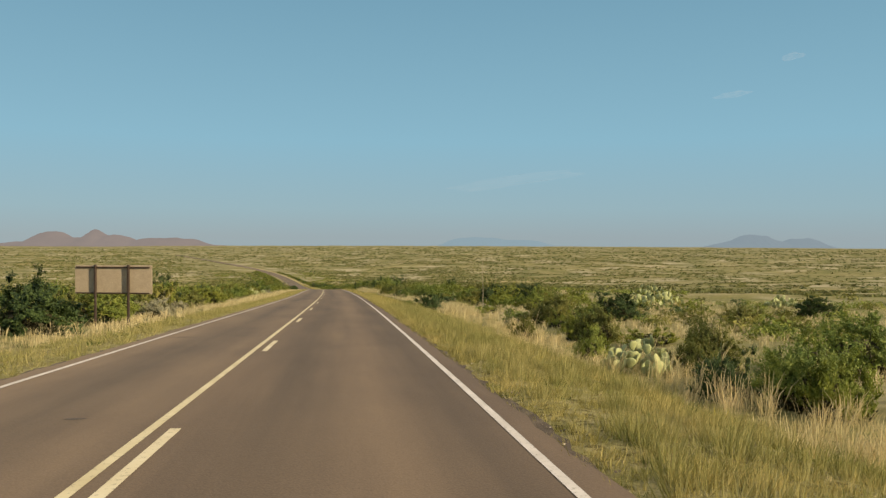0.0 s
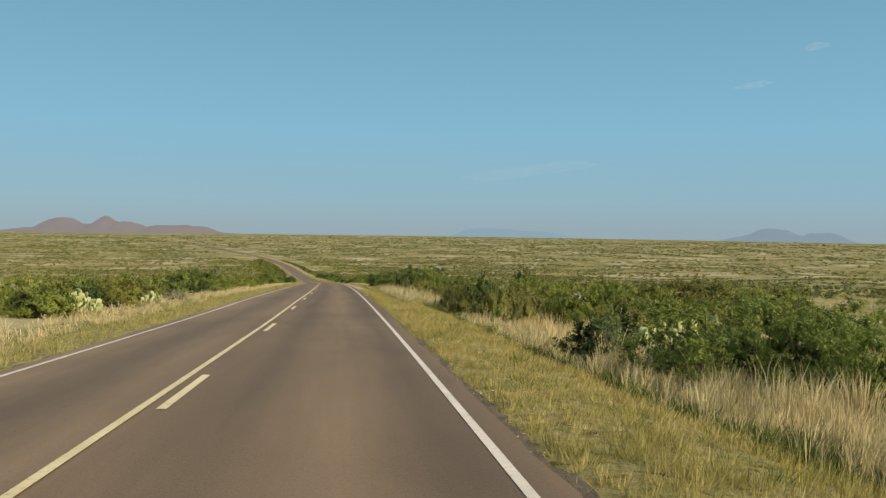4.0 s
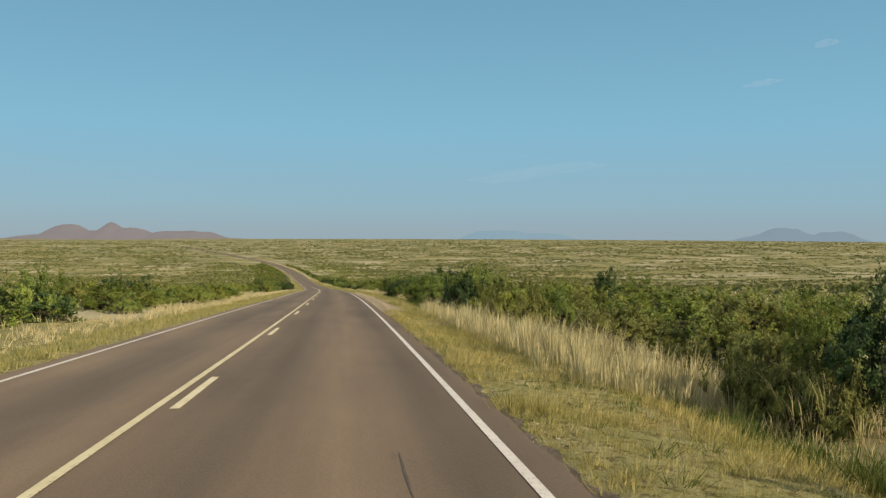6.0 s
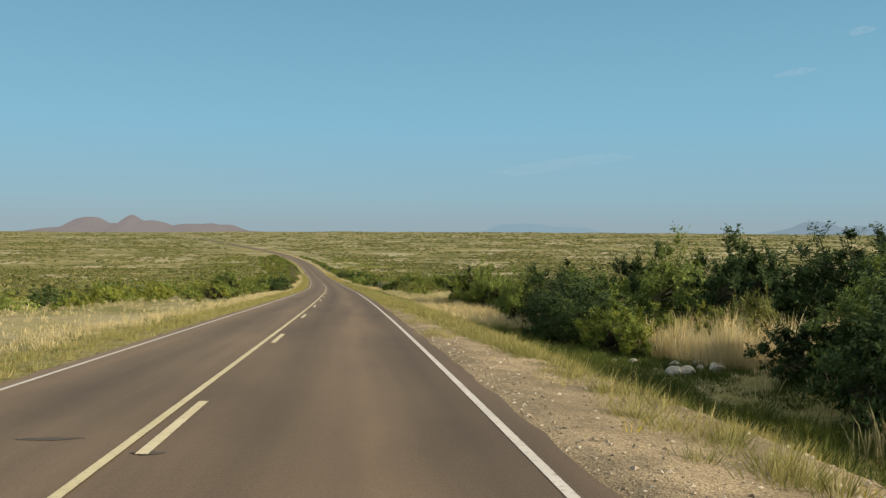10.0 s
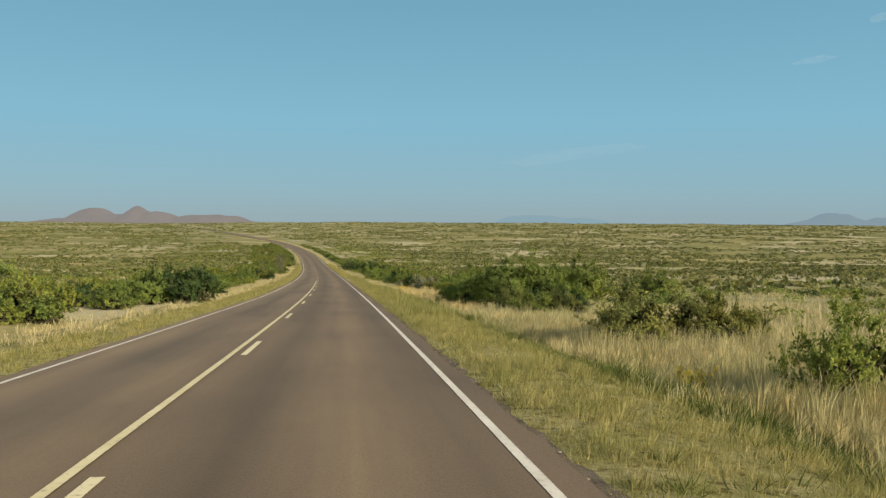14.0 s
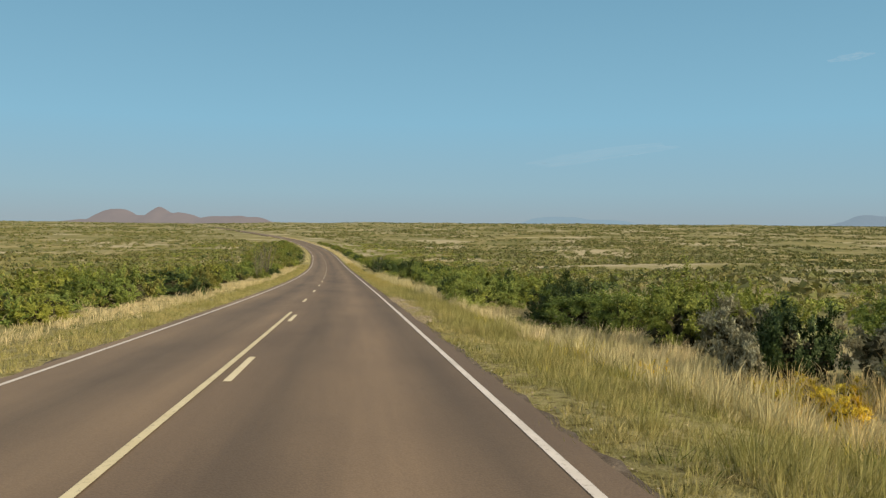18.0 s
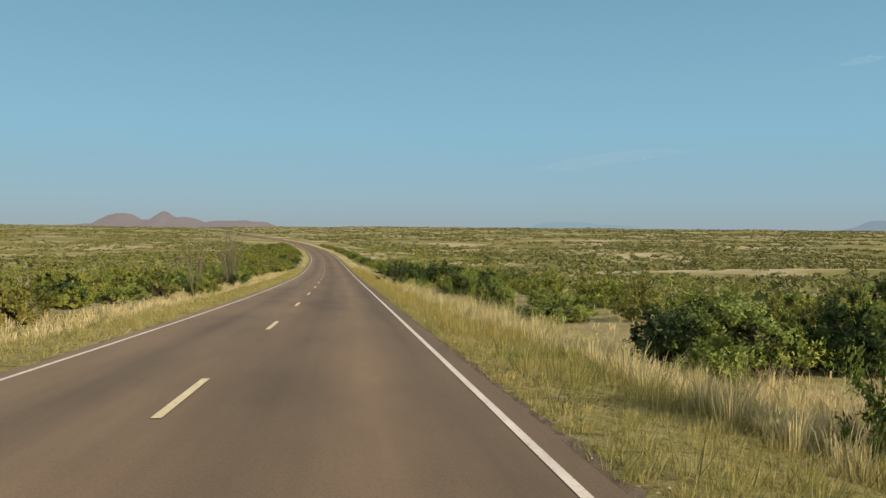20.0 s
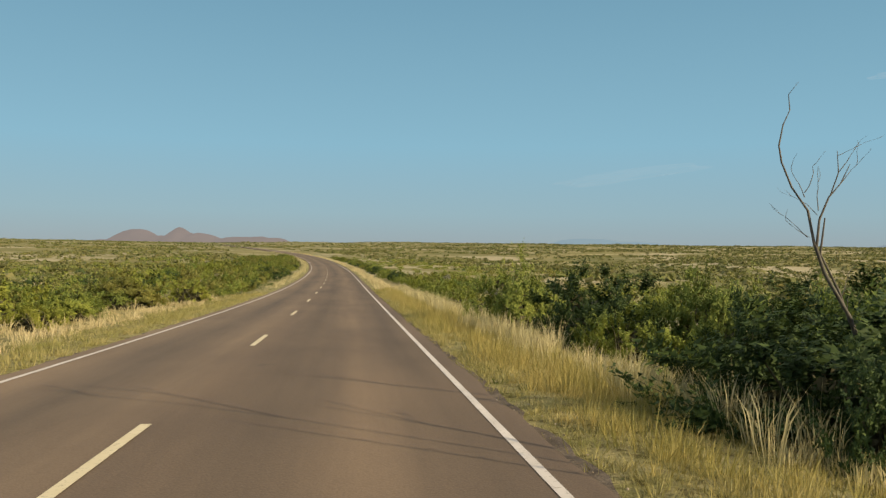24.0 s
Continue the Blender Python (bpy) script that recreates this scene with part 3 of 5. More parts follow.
def prickly_pear(s, d, w, h, seed):
    """A crowded clump of flat pads."""
    r = random.Random(900 + seed)
    base = tagged(new("prickly_pear"), "pale green prickly pear cactus with flat round pads", "cactus", "prickly pears")
    base.matrix_world = seat(s, d, seed * 77)
    n = int(min(95, max(22, 34 * w * h)))
    size = min(0.36, 0.30 * max(0.75, h))
    for k in range(n):
        # pads crowd over a low lopsided dome, each leaning outwards a little
        a, q = r.uniform(0, 6.283), math.sqrt(r.random())
        dome = h * (1.05 - 0.55 * q * q) * r.uniform(0.8, 1.0)
        L = size * r.uniform(0.75, 1.2)
        z = max(0.0, dome - L) * r.random() ** 0.6
        m = pose(0, 0, 0, 0, 0, r.uniform(0, 360)) @ pose(0, 0, 0, r.uniform(-28, 28), r.uniform(-30, 30), 0)
        o = part("pad", PADS[k % 3], base)
        o.matrix_local = Matrix.Translation((0.5 * w * q * math.cos(a), 0.5 * w * q * math.sin(a), z)) @ m @ Matrix.Diagonal((L * 0.95, L, L, 1))
    return base


# beside the right-hand lane
plant("creosote_bush", 12.4, 10.3, 1.3, 1.2, 1)
plant("mesquite_bush", 13.3, 10.4, 1.6, 1.4, 2)
plant("dark_bush", 15.0, 9.7, 1.6, 1.0, 3)
plant("mesquite_bush", 17.4, 14.4, 2.3, 1.7, 4)
plant("olive_bush", 18.1, 10.7, 1.4, 1.3, 5)
plant("prickly_pear", 18.6, 9.2, 1.8, 1.1, 6)
plant("mesquite_bush", 23.6, 9.6, 1.2, 1.1, 7)
plant("olive_bush", 29.3, 11.7, 2.1, 1.3, 8)
plant("olive_bush", 29.9, 9.0, 0.9, 0.9, 9)
plant("creosote_bush", 30.3, 11.4, 1.7, 1.0, 10)
plant("mesquite_bush", 35.3, 13.2, 1.8, 1.1, 11)
plant("olive_bush", 35.8, 21.2, 2.0, 1.1, 12)
plant("olive_bush", 38.8, 12.9, 2.3, 1.4, 13)
plant("olive_bush", 40.0, 12.5, 2.0, 1.2, 14)
plant("dark_bush", 42.3, 17.3, 2.6, 1.6, 15)
plant("dark_bush", 43.8, 30.2, 2.2, 1.4, 16)
plant("mesquite_bush", 54.8, 15.7, 2.6, 1.6, 17)
plant("dark_bush", 55.7, 8.4, 1.3, 1.5, 18)
plant("prickly_pear", 56.5, 35.7, 2.4, 1.1, 19)
plant("prickly_pear", 57.2, 25.6, 4.6, 2.1, 20)
plant("dark_bush", 65.9, 10.2, 3.3, 1.3, 10)
plant("dark_bush", 71.5, 19.6, 3.2, 2.0, 21)
plant("dark_bush", 72.9, 16.4, 3.2, 1.8, 22)
plant("mesquite_bush", 82.3, 11.3, 1.6, 1.5, 23)
plant("mesquite_bush", 84.2, 11.6, 2.1, 1.8, 24)
plant("mesquite_bush", 85.3, 10.9, 2.4, 1.9, 25)
plant("mesquite_bush", 85.6, 9.6, 2.2, 1.6, 26)
plant("dark_bush", 89.7, 9.1, 1.9, 1.5, 27)
plant("prickly_pear", 90.1, 10.7, 1.2, 1.3, 28)
plant("prickly_pear", 93.3, 13.0, 0.9, 1.1, 29)
plant("prickly_pear", 98.2, 16.4, 0.6, 1.1, 30)
plant("dark_bush", 100.0, 22.7, 1.0, 0.9, 31)
plant("creosote_bush", 100.7, 11.8, 0.7, 0.9, 32)
plant("olive_bush", 102.8, 10.0, 1.3, 1.6, 33)
plant("mesquite_bush", 102.9, 9.0, 0.9, 1.1, 34)
plant("mesquite_bush", 103.5, 12.0, 1.6, 1.9, 35)
plant("mesquite_bush", 105.5, 14.8, 1.6, 1.8, 36)
plant("olive_bush", 107.9, 9.7, 1.5, 1.9, 37)
plant("olive_bush", 110.7, 8.7, 1.8, 1.8, 38)
plant("olive_bush", 111.0, 11.6, 3.9, 1.8, 39)
plant("creosote_bush", 111.8, 26.5, 4.6, 1.6, 40)
plant("creosote_bush", 115.8, 18.9, 4.6, 1.7, 41)
plant("olive_bush", 116.9, 9.3, 1.3, 1.1, 42)
plant("dark_bush", 117.5, 10.8, 2.3, 2.2, 43)
plant("olive_bush", 118.3, 9.2, 1.6, 1.4, 44)
plant("olive_bush", 118.5, 24.5, 4.6, 1.8, 45)
plant("creosote_bush", 119.0, 22.8, 2.2, 1.6, 46)
plant("prickly_pear", 120.2, 12.6, 0.8, 1.8, 47)
plant("mesquite_bush", 121.5, 12.2, 1.4, 1.7, 48)
plant("olive_bush", 122.7, 10.3, 2.3, 1.4, 49)
plant("olive_bush", 129.9, 10.8, 2.8, 1.5, 51)
plant("olive_bush", 132.4, 16.3, 3.3, 1.4, 52)
plant("olive_bush", 135.6, 7.9, 1.5, 1.9, 53)
plant("olive_bush", 136.5, 9.6, 1.9, 1.8, 54)
plant("mesquite_bush", 136.8, 10.9, 1.6, 2.0, 55)
plant("creosote_bush", 137.6, 15.3, 4.3, 1.6, 56)
plant("olive_bush", 144.0, 13.1, 2.8, 1.1, 8)
plant("creosote_bush", 148.2, 11.2, 4.8, 1.9, 9)
plant("olive_bush", 148.8, 12.8, 1.4, 1.7, 9)
plant("creosote_bush", 150.0, 12.7, 2.9, 1.6, 57)
plant("olive_bush", 152.1, 11.6, 3.6, 2.2, 58)
plant("dark_bush", 153.6, 10.1, 3.0, 2.5, 56)
plant("mesquite_bush", 161.4, 11.9, 1.2, 1.5, 59)
plant("mesquite_bush", 162.5, 11.9, 1.4, 1.6, 60)
plant("mesquite_bush", 164.6, 11.7, 4.3, 2.5, 61)
plant("prickly_pear", 166.2, 10.7, 1.5, 1.7, 62)
plant("prickly_pear", 168.7, 12.1, 2.1, 1.3, 63)
plant("mesquite_bush", 169.4, 10.4, 3.0, 2.5, 64)
plant("mesquite_bush", 169.5, 27.6, 4.0, 2.0, 65)
plant("creosote_bush", 169.9, 14.5, 1.1, 1.2, 66)
plant("mesquite_bush", 171.6, 10.1, 1.9, 2.0, 67)
plant("mesquite_bush", 171.9, 14.6, 2.8, 3.4, 68)
plant("mesquite_bush", 174.5, 16.4, 2.3, 2.6, 69)
plant("mesquite_bush", 175.7, 14.8, 3.0, 3.4, 70)
plant("olive_bush", 176.3, 19.4, 2.0, 2.1, 71)
plant("creosote_bush", 176.5, 21.1, 2.2, 2.0, 72)
plant("mesquite_bush", 178.2, 11.4, 2.2, 1.1, 73)
plant("mesquite_bush", 182.3, 15.7, 2.5, 1.4, 74)
plant("olive_bush", 186.3, 12.7, 3.0, 1.2, 75)
plant("prickly_pear", 184.4, 12.0, 1.3, 1.0, 75)
plant("olive_bush", 186.5, 15.0, 2.2, 0.9, 76)
plant("dark_bush", 188.6, 31.3, 3.0, 2.8, 77)
plant("creosote_bush", 188.8, 18.3, 2.3, 1.1, 78)
plant("creosote_bush", 190.5, 14.7, 2.4, 1.2, 79)
plant("prickly_pear", 197.7, 20.8, 1.9, 1.1, 80)
plant("prickly_pear", 200.6, 20.3, 1.4, 1.1, 81)
plant("prickly_pear", 202.4, 18.0, 1.8, 1.4, 82)
plant("olive_bush", 202.5, 21.7, 3.7, 2.0, 83)
plant("creosote_bush", 207.6, 12.4, 2.4, 1.3, 84)
plant("olive_bush", 206.5, 15.6, 2.6, 1.5, 85)
plant("creosote_bush", 205.0, 10.4, 2.6, 1.6, 86)
plant("creosote_bush", 206.9, 10.8, 1.3, 1.4, 87)
plant("creosote_bush", 208.3, 14.7, 1.8, 1.2, 88)
plant("dark_bush", 209.1, 16.7, 3.3, 3.4, 89)
plant("dark_bush", 211.0, 18.4, 4.5, 3.4, 90)
plant("dark_bush", 213.2, 11.2, 2.4, 2.2, 91)
plant("dark_bush", 214.2, 11.5, 1.9, 2.4, 92)
plant("mesquite_bush", 215.8, 17.4, 4.5, 3.4, 93)
plant("dark_bush", 218.4, 13.0, 2.0, 2.4, 94)
plant("dark_bush", 218.9, 16.5, 4.0, 3.4, 95)
plant("sage_bush", 220.6, 12.8, 2.3, 1.3, 96)
plant("olive_bush", 224.4, 13.0, 2.9, 1.9, 97)
plant("prickly_pear", 224.9, 38.0, 2.2, 1.1, 98)
plant("mesquite_bush", 225.0, 11.5, 2.2, 2.3, 99)
plant("mesquite_bush", 226.9, 18.1, 2.8, 2.1, 100)
plant("creosote_bush", 233.9, 19.7, 3.1, 1.5, 101)
plant("dark_bush", 234.4, 16.5, 4.6, 3.4, 102)
plant("mesquite_bush", 238.3, 15.3, 3.4, 2.8, 103)
plant("mesquite_bush", 239.1, 13.0, 3.4, 2.9, 104)
plant("mesquite_bush", 243.5, 12.3, 4.5, 3.4, 105)
plant("dark_bush", 250.7, 13.1, 4.6, 3.4, 106)
plant("mesquite_bush", 271.3, 11.0, 2.2, 1.9, 107)
plant("olive_bush", 281.3, 13.4, 2.7, 1.6, 108)
plant("olive_bush", 281.9, 11.5, 3.5, 1.9, 109)
plant("olive_bush", 282.1, 15.0, 1.5, 1.0, 110)
plant("olive_bush", 299.5, 11.2, 2.7, 1.5, 110)
plant("prickly_pear", 298.6, 12.6, 1.2, 0.9, 113)
plant("olive_bush", 298.7, 13.5, 2.2, 1.3, 114)
plant("dark_bush", 299.6, 18.0, 1.5, 1.9, 115)
plant("mesquite_bush", 310.6, 13.3, 4.1, 2.9, 116)
plant("mesquite_bush", 310.7, 15.6, 4.0, 3.0, 117)
plant("mesquite_bush", 312.1, 11.1, 2.5, 2.3, 118)
plant("dark_bush", 312.4, 12.9, 2.1, 2.6, 119)
plant("mesquite_bush", 313.2, 9.9, 1.5, 1.6, 120)
plant("mesquite_bush", 316.6, 11.4, 3.1, 1.5, 121)
plant("mesquite_bush", 317.1, 20.7, 4.4, 3.2, 122)
plant("mesquite_bush", 321.9, 18.9, 4.6, 2.7, 123)
plant("mesquite_bush", 323.0, 14.0, 4.6, 3.1, 124)
plant("mesquite_bush", 327.7, 31.8, 3.7, 2.5, 125)
plant("olive_bush", 334.9, 13.5, 1.9, 1.1, 126)
plant("creosote_bush", 336.0, 12.8, 2.0, 1.2, 127)
plant("mesquite_bush", 336.9, 15.5, 2.6, 1.2, 128)
plant("creosote_bush", 338.3, 13.4, 1.9, 1.2, 129)
plant("sage_bush", 347.6, 12.2, 2.2, 1.2, 129)
plant("sage_bush", 350.6, 13.3, 2.3, 1.6, 130)
plant("sage_bush", 351.1, 9.8, 1.1, 1.1, 131)
plant("dark_bush", 351.5, 11.3, 1.9, 1.8, 132)
plant("mesquite_bush", 352.6, 16.2, 1.9, 1.5, 133)
plant("sage_bush", 356.2, 12.5, 2.4, 1.5, 134)
plant("mesquite_bush", 357.7, 11.6, 2.5, 2.0, 135)
plant("mesquite_bush", 361.9, 11.4, 2.4, 1.7, 136)
plant("mesquite_bush", 363.1, 15.2, 2.0, 1.6, 137)
plant("mesquite_bush", 363.8, 10.4, 3.4, 1.6, 138)
plant("dark_bush", 364.8, 9.6, 1.3, 1.4, 139)
plant("dark_bush", 370.7, 11.9, 2.1, 1.8, 140)
plant("dark_bush", 368.2, 10.7, 2.4, 1.7, 141)
plant("dark_bush", 367.0, 11.6, 2.2, 2.0, 142)
plant("mesquite_bush", 374.2, 8.4, 3.8, 1.7, 141)
plant("flower_bush", 374.7, 7.0, 0.6, 0.4, 1)
plant("mesquite_bush", 374.7, 9.8, 2.2, 1.9, 142)
plant("dark_bush", 375.6, 13.2, 2.5, 1.8, 143)
plant("flower_bush", 377.5, 7.0, 0.8, 0.4, 2)
plant("mesquite_bush", 378.2, 9.3, 2.6, 2.2, 144)
plant("mesquite_bush", 383.4, 8.9, 2.7, 2.2, 145)
plant("creosote_bush", 386.5, 7.9, 1.0, 0.5, 20)
plant("prickly_pear", 388.0, 12.8, 0.7, 0.4, 11)
plant("dark_bush", 391.5, 13.2, 2.2, 1.8, 35)
plant("mesquite_bush", 392.2, 10.9, 4.1, 2.1, 28)
plant("dark_bush", 392.7, 9.8, 2.5, 1.8, 36)
plant("mesquite_bush", 409.6, 11.4, 3.9, 1.3, 29)
plant("mesquite_bush", 415.6, 10.0, 2.1, 1.8, 30)
plant("creosote_bush", 416.5, 9.3, 0.6, 0.6, 21)
plant("flower_bush", 419.8, 8.9, 0.7, 0.4, 3)
plant("creosote_bush", 422.5, 11.4, 1.6, 0.6, 22)
plant("creosote_bush", 425.5, 10.6, 1.7, 1.5, 146)
plant("mesquite_bush", 431.4, 10.7, 3.2, 2.3, 147)
plant("olive_bush", 434.6, 10.3, 2.4, 1.5, 147)
plant("dark_bush", 427.4, 11.2, 2.2, 1.7, 144)
plant("dark_bush", 429.3, 11.7, 2.3, 1.8, 148)
plant("flower_bush", 431.4, 6.2, 0.7, 0.6, 4)
plant("mesquite_bush", 442.0, 8.4, 1.6, 1.1, 149)
plant("creosote_bush", 442.3, 8.6, 2.2, 1.0, 150)
plant("creosote_bush", 445.4, 9.6, 2.2, 1.1, 151)
plant("olive_bush", 437.8, 10.4, 2.2, 1.3, 152)
plant("dark_bush", 444.5, 7.1, 1.6, 1.1, 151)
plant("mesquite_bush", 446.3, 8.8, 1.5, 1.2, 152)
plant("mesquite_bush", 449.0, 14.2, 1.9, 1.2, 153)
plant("creosote_bush", 451.6, 8.4, 1.9, 1.2, 154)
plant("flower_bush", 454.4, 6.1, 0.7, 0.4, 5)
plant("dark_bush", 458.4, 17.8, 3.8, 1.7, 155)
plant("dark_bush", 462.4, 9.4, 1.9, 2.2, 156)
plant("dark_bush", 463.3, 10.6, 2.6, 2.2, 157)
plant("dark_bush", 462.0, 8.6, 2.6, 1.9, 158)
plant("dark_bush", 464.1, 8.2, 1.5, 1.5, 158)
plant("dark_bush", 464.6, 9.6, 1.9, 2.2, 159)
plant("dark_bush", 466.4, 15.2, 4.1, 2.2, 160)
plant("dark_bush", 468.9, 13.3, 3.8, 2.4, 161)
plant("mesquite_bush", 470.5, 11.0, 2.5, 2.6, 162)
plant("creosote_bush", 470.7, 9.1, 2.9, 1.6, 163)
plant("dark_bush", 474.2, 9.6, 3.6, 2.7, 164)
plant("mesquite_bush", 480.3, 8.3, 2.8, 2.7, 165)
plant("mesquite_tree", 155.4, 10.2, 3.2, 2.8, 0)
plant("dark_bush", 152.2, 9.0, 2.6, 2.3, 57)
plant("mesquite_tree", 168.8, 9.3, 3.5, 2.8, 2)
plant("mesquite_tree", 171.6, 10.2, 3.2, 2.7, 0)
plant("mesquite_tree", 194.4, 12.0, 3.2, 2.7, 0)
plant("mesquite_tree", 196.2, 13.6, 3.2, 3.0, 1)
plant("mesquite_tree", 207.0, 20.0, 4.6, 4.1, 1)
plant("dark_bush", 193.0, 11.0, 2.6, 2.3, 96)
plant("dark_bush", 197.4, 11.9, 2.0, 1.5, 97)
plant("dark_bush", 190.6, 10.2, 2.4, 2.1, 98)
plant("mesquite_tree", 208.6, 10.8, 3.2, 2.3, 3)
plant("mesquite_tree", 211.8, 11.2, 3.2, 2.6, 1)
plant("dark_bush", 210.8, 10.2, 2.4, 1.7, 99)
plant("mesquite_tree", 214.6, 11.4, 3.4, 2.5, 1)
plant("mesquite_tree", 217.4, 12.2, 3.4, 2.5, 3)
# beside the left-hand lane
plant("dark_bush", 29.2, -9.3, 3.6, 2.2, 1)
plant("mesquite_bush", 38.7, -9.4, 3.7, 1.6, 1)
plant("sage_bush", 42.6, -7.8, 2.1, 1.0, 1)
plant("sage_bush", 55.6, -9.2, 1.6, 0.6, 2)
plant("olive_bush", 62.7, -10.0, 3.0, 1.3, 1)
plant("dark_bush", 64.7, -12.7, 2.6, 2.6, 2)
plant("creosote_bush", 70.6, -10.0, 4.3, 1.5, 1)
plant("mesquite_bush", 105.8, -10.9, 2.9, 1.5, 3)
plant("prickly_pear", 107.5, -9.8, 2.3, 1.3, 1)
plant("olive_bush", 113.0, -9.6, 2.1, 0.9, 2)
plant("prickly_pear", 118.3, -8.8, 1.2, 1.0, 2)
plant("sage_bush", 125.5, -9.0, 1.3, 0.8, 4)
plant("mesquite_bush", 143.1, -11.3, 3.3, 2.5, 4)
plant("creosote_bush", 155.4, -11.6, 4.1, 1.5, 3)
plant("prickly_pear", 157.4, -11.7, 0.9, 0.7, 3)
plant("creosote_bush", 164.5, -11.9, 3.2, 1.4, 4)
plant("dark_bush", 169.6, -14.0, 4.0, 2.1, 3)
plant("mesquite_bush", 178.2, -10.7, 3.1, 1.4, 5)
plant("mesquite_bush", 193.5, -10.0, 1.7, 1.5, 7)
plant("creosote_bush", 201.0, -11.5, 2.4, 1.3, 5)
plant("creosote_bush", 258.9, -15.7, 3.6, 1.6, 6)
plant("creosote_bush", 285.3, -11.0, 2.2, 1.0, 8)
plant("mesquite_bush", 293.4, -13.5, 4.2, 3.3, 9)
plant("olive_bush", 294.1, -11.5, 3.1, 1.5, 3)
plant("mesquite_bush", 311.9, -10.1, 3.2, 2.1, 11)
plant("dark_bush", 312.0, -7.6, 3.4, 2.6, 6)
plant("dark_bush", 313.4, -9.6, 3.0, 2.4, 7)
plant("mesquite_bush", 297.2, 12.2, 2.6, 1.2, 77)
plant("olive_bush", 296.6, 13.6, 2.0, 1.0, 78)
plant("mesquite_bush", 338.6, -9.8, 2.8, 1.3, 13)
plant("mesquite_bush", 344.7, -10.1, 3.4, 1.6, 14)
plant("creosote_bush", 355.5, -10.8, 2.7, 1.2, 10)
plant("creosote_bush", 365.5, -9.2, 2.4, 1.0, 11)
plant("mesquite_bush", 377.0, -10.5, 3.4, 1.6, 15)
plant("dark_bush", 389.6, -7.7, 1.7, 1.3, 8)
plant("olive_bush", 393.3, -8.3, 1.9, 1.2, 6)
plant("creosote_bush", 397.1, -8.4, 1.8, 0.7, 12)
plant("olive_bush", 404.3, -9.9, 3.5, 1.6, 8)
plant("mesquite_bush", 427.7, -7.2, 1.5, 1.3, 17)
plant("creosote_bush", 431.1, -7.2, 1.7, 0.8, 13)
plant("mesquite_bush", 439.5, -9.9, 2.7, 1.5, 18)
plant("olive_bush", 446.0, -9.8, 2.9, 1.5, 9)
plant("dark_bush", 447.4, -7.2, 1.5, 1.2, 12)
plant("creosote_bush", 453.7, -7.9, 2.3, 0.8, 14)
plant("mesquite_bush", 463.7, -9.5, 3.4, 1.6, 20)
plant("creosote_bush", 479.6, -8.6, 2.3, 1.0, 15)
plant("mesquite_bush", 485.0, -9.3, 2.8, 1.4, 21)
plant("creosote_bush", 487.6, -12.1, 2.5, 1.2, 16)
plant("olive_bush", 496.2, -10.1, 3.7, 1.6, 11)
for s, d, w, h in ((348.6, 10.2, 1.4, 0.5), (349.4, 9.6, 1.0, 0.45), (347.6, 9.8, 1.0, 0.5), (350.6, 7.8, 0.7, 0.5), (273.5, 9.2, 1.0, 0.5), (272.6, 8.7, 0.7, 0.45), (274.6, 9.5, 0.6, 0.4), (431.8, 6.6, 1.0, 0.6), (430.6, 6.9, 0.8, 0.5)):
    plant("flower_bush", s, d, w, h)
# bushes well back from the road, gathered by kind
BACK = collections.defaultdict(list)


def grow(kind, s, d, w, h, variant):
    """A bush near the road as a thing of its own, one far back as part of a mass."""
    if abs(d) > 13.5 and kind != "sage_bush":
        BACK[kind].append((s, d, w, h))
    else:
        plant(kind, s, d, w, h, variant, True)


# the close first row of bushes across the road
row = random.Random(17)
s = 2.0
while s < 500:
    if not 208 < s < 258:
        w = row.uniform(1.7, 3.3)
        kind = row.choices(["mesquite_bush", "dark_bush", "creosote_bush", "olive_bush"], (7, 2, 4, 2))[0]
        grow(kind, s, -(9.2 + 0.35 * w + 3.0 * row.random() ** 1.5), w, w * row.uniform(0.36, 0.58), row.randrange(9))
    s += row.uniform(1.8, 3.6)
# low yellow-green scrub on the open ground behind the bare verge
low = random.Random(31)
for k in range(70):
    s, d = low.uniform(171, 197), 10.5 + 14 * low.random()
    w = low.uniform(0.9, 2.2)
    grow(low.choice(["creosote_bush", "olive_bush", "creosote_bush", "mesquite_bush"]), s, d, w, low.uniform(0.4, 0.75), low.randrange(9))
for k in range(75):
    s, d = low.uniform(6, 64), 11.5 + 16 * low.random()
    w = low.uniform(0.9, 2.4)
    grow(low.choice(["creosote_bush", "olive_bush", "olive_bush", "mesquite_bush"]), s, d, w, low.uniform(0.4, 0.8), low.randrange(9))
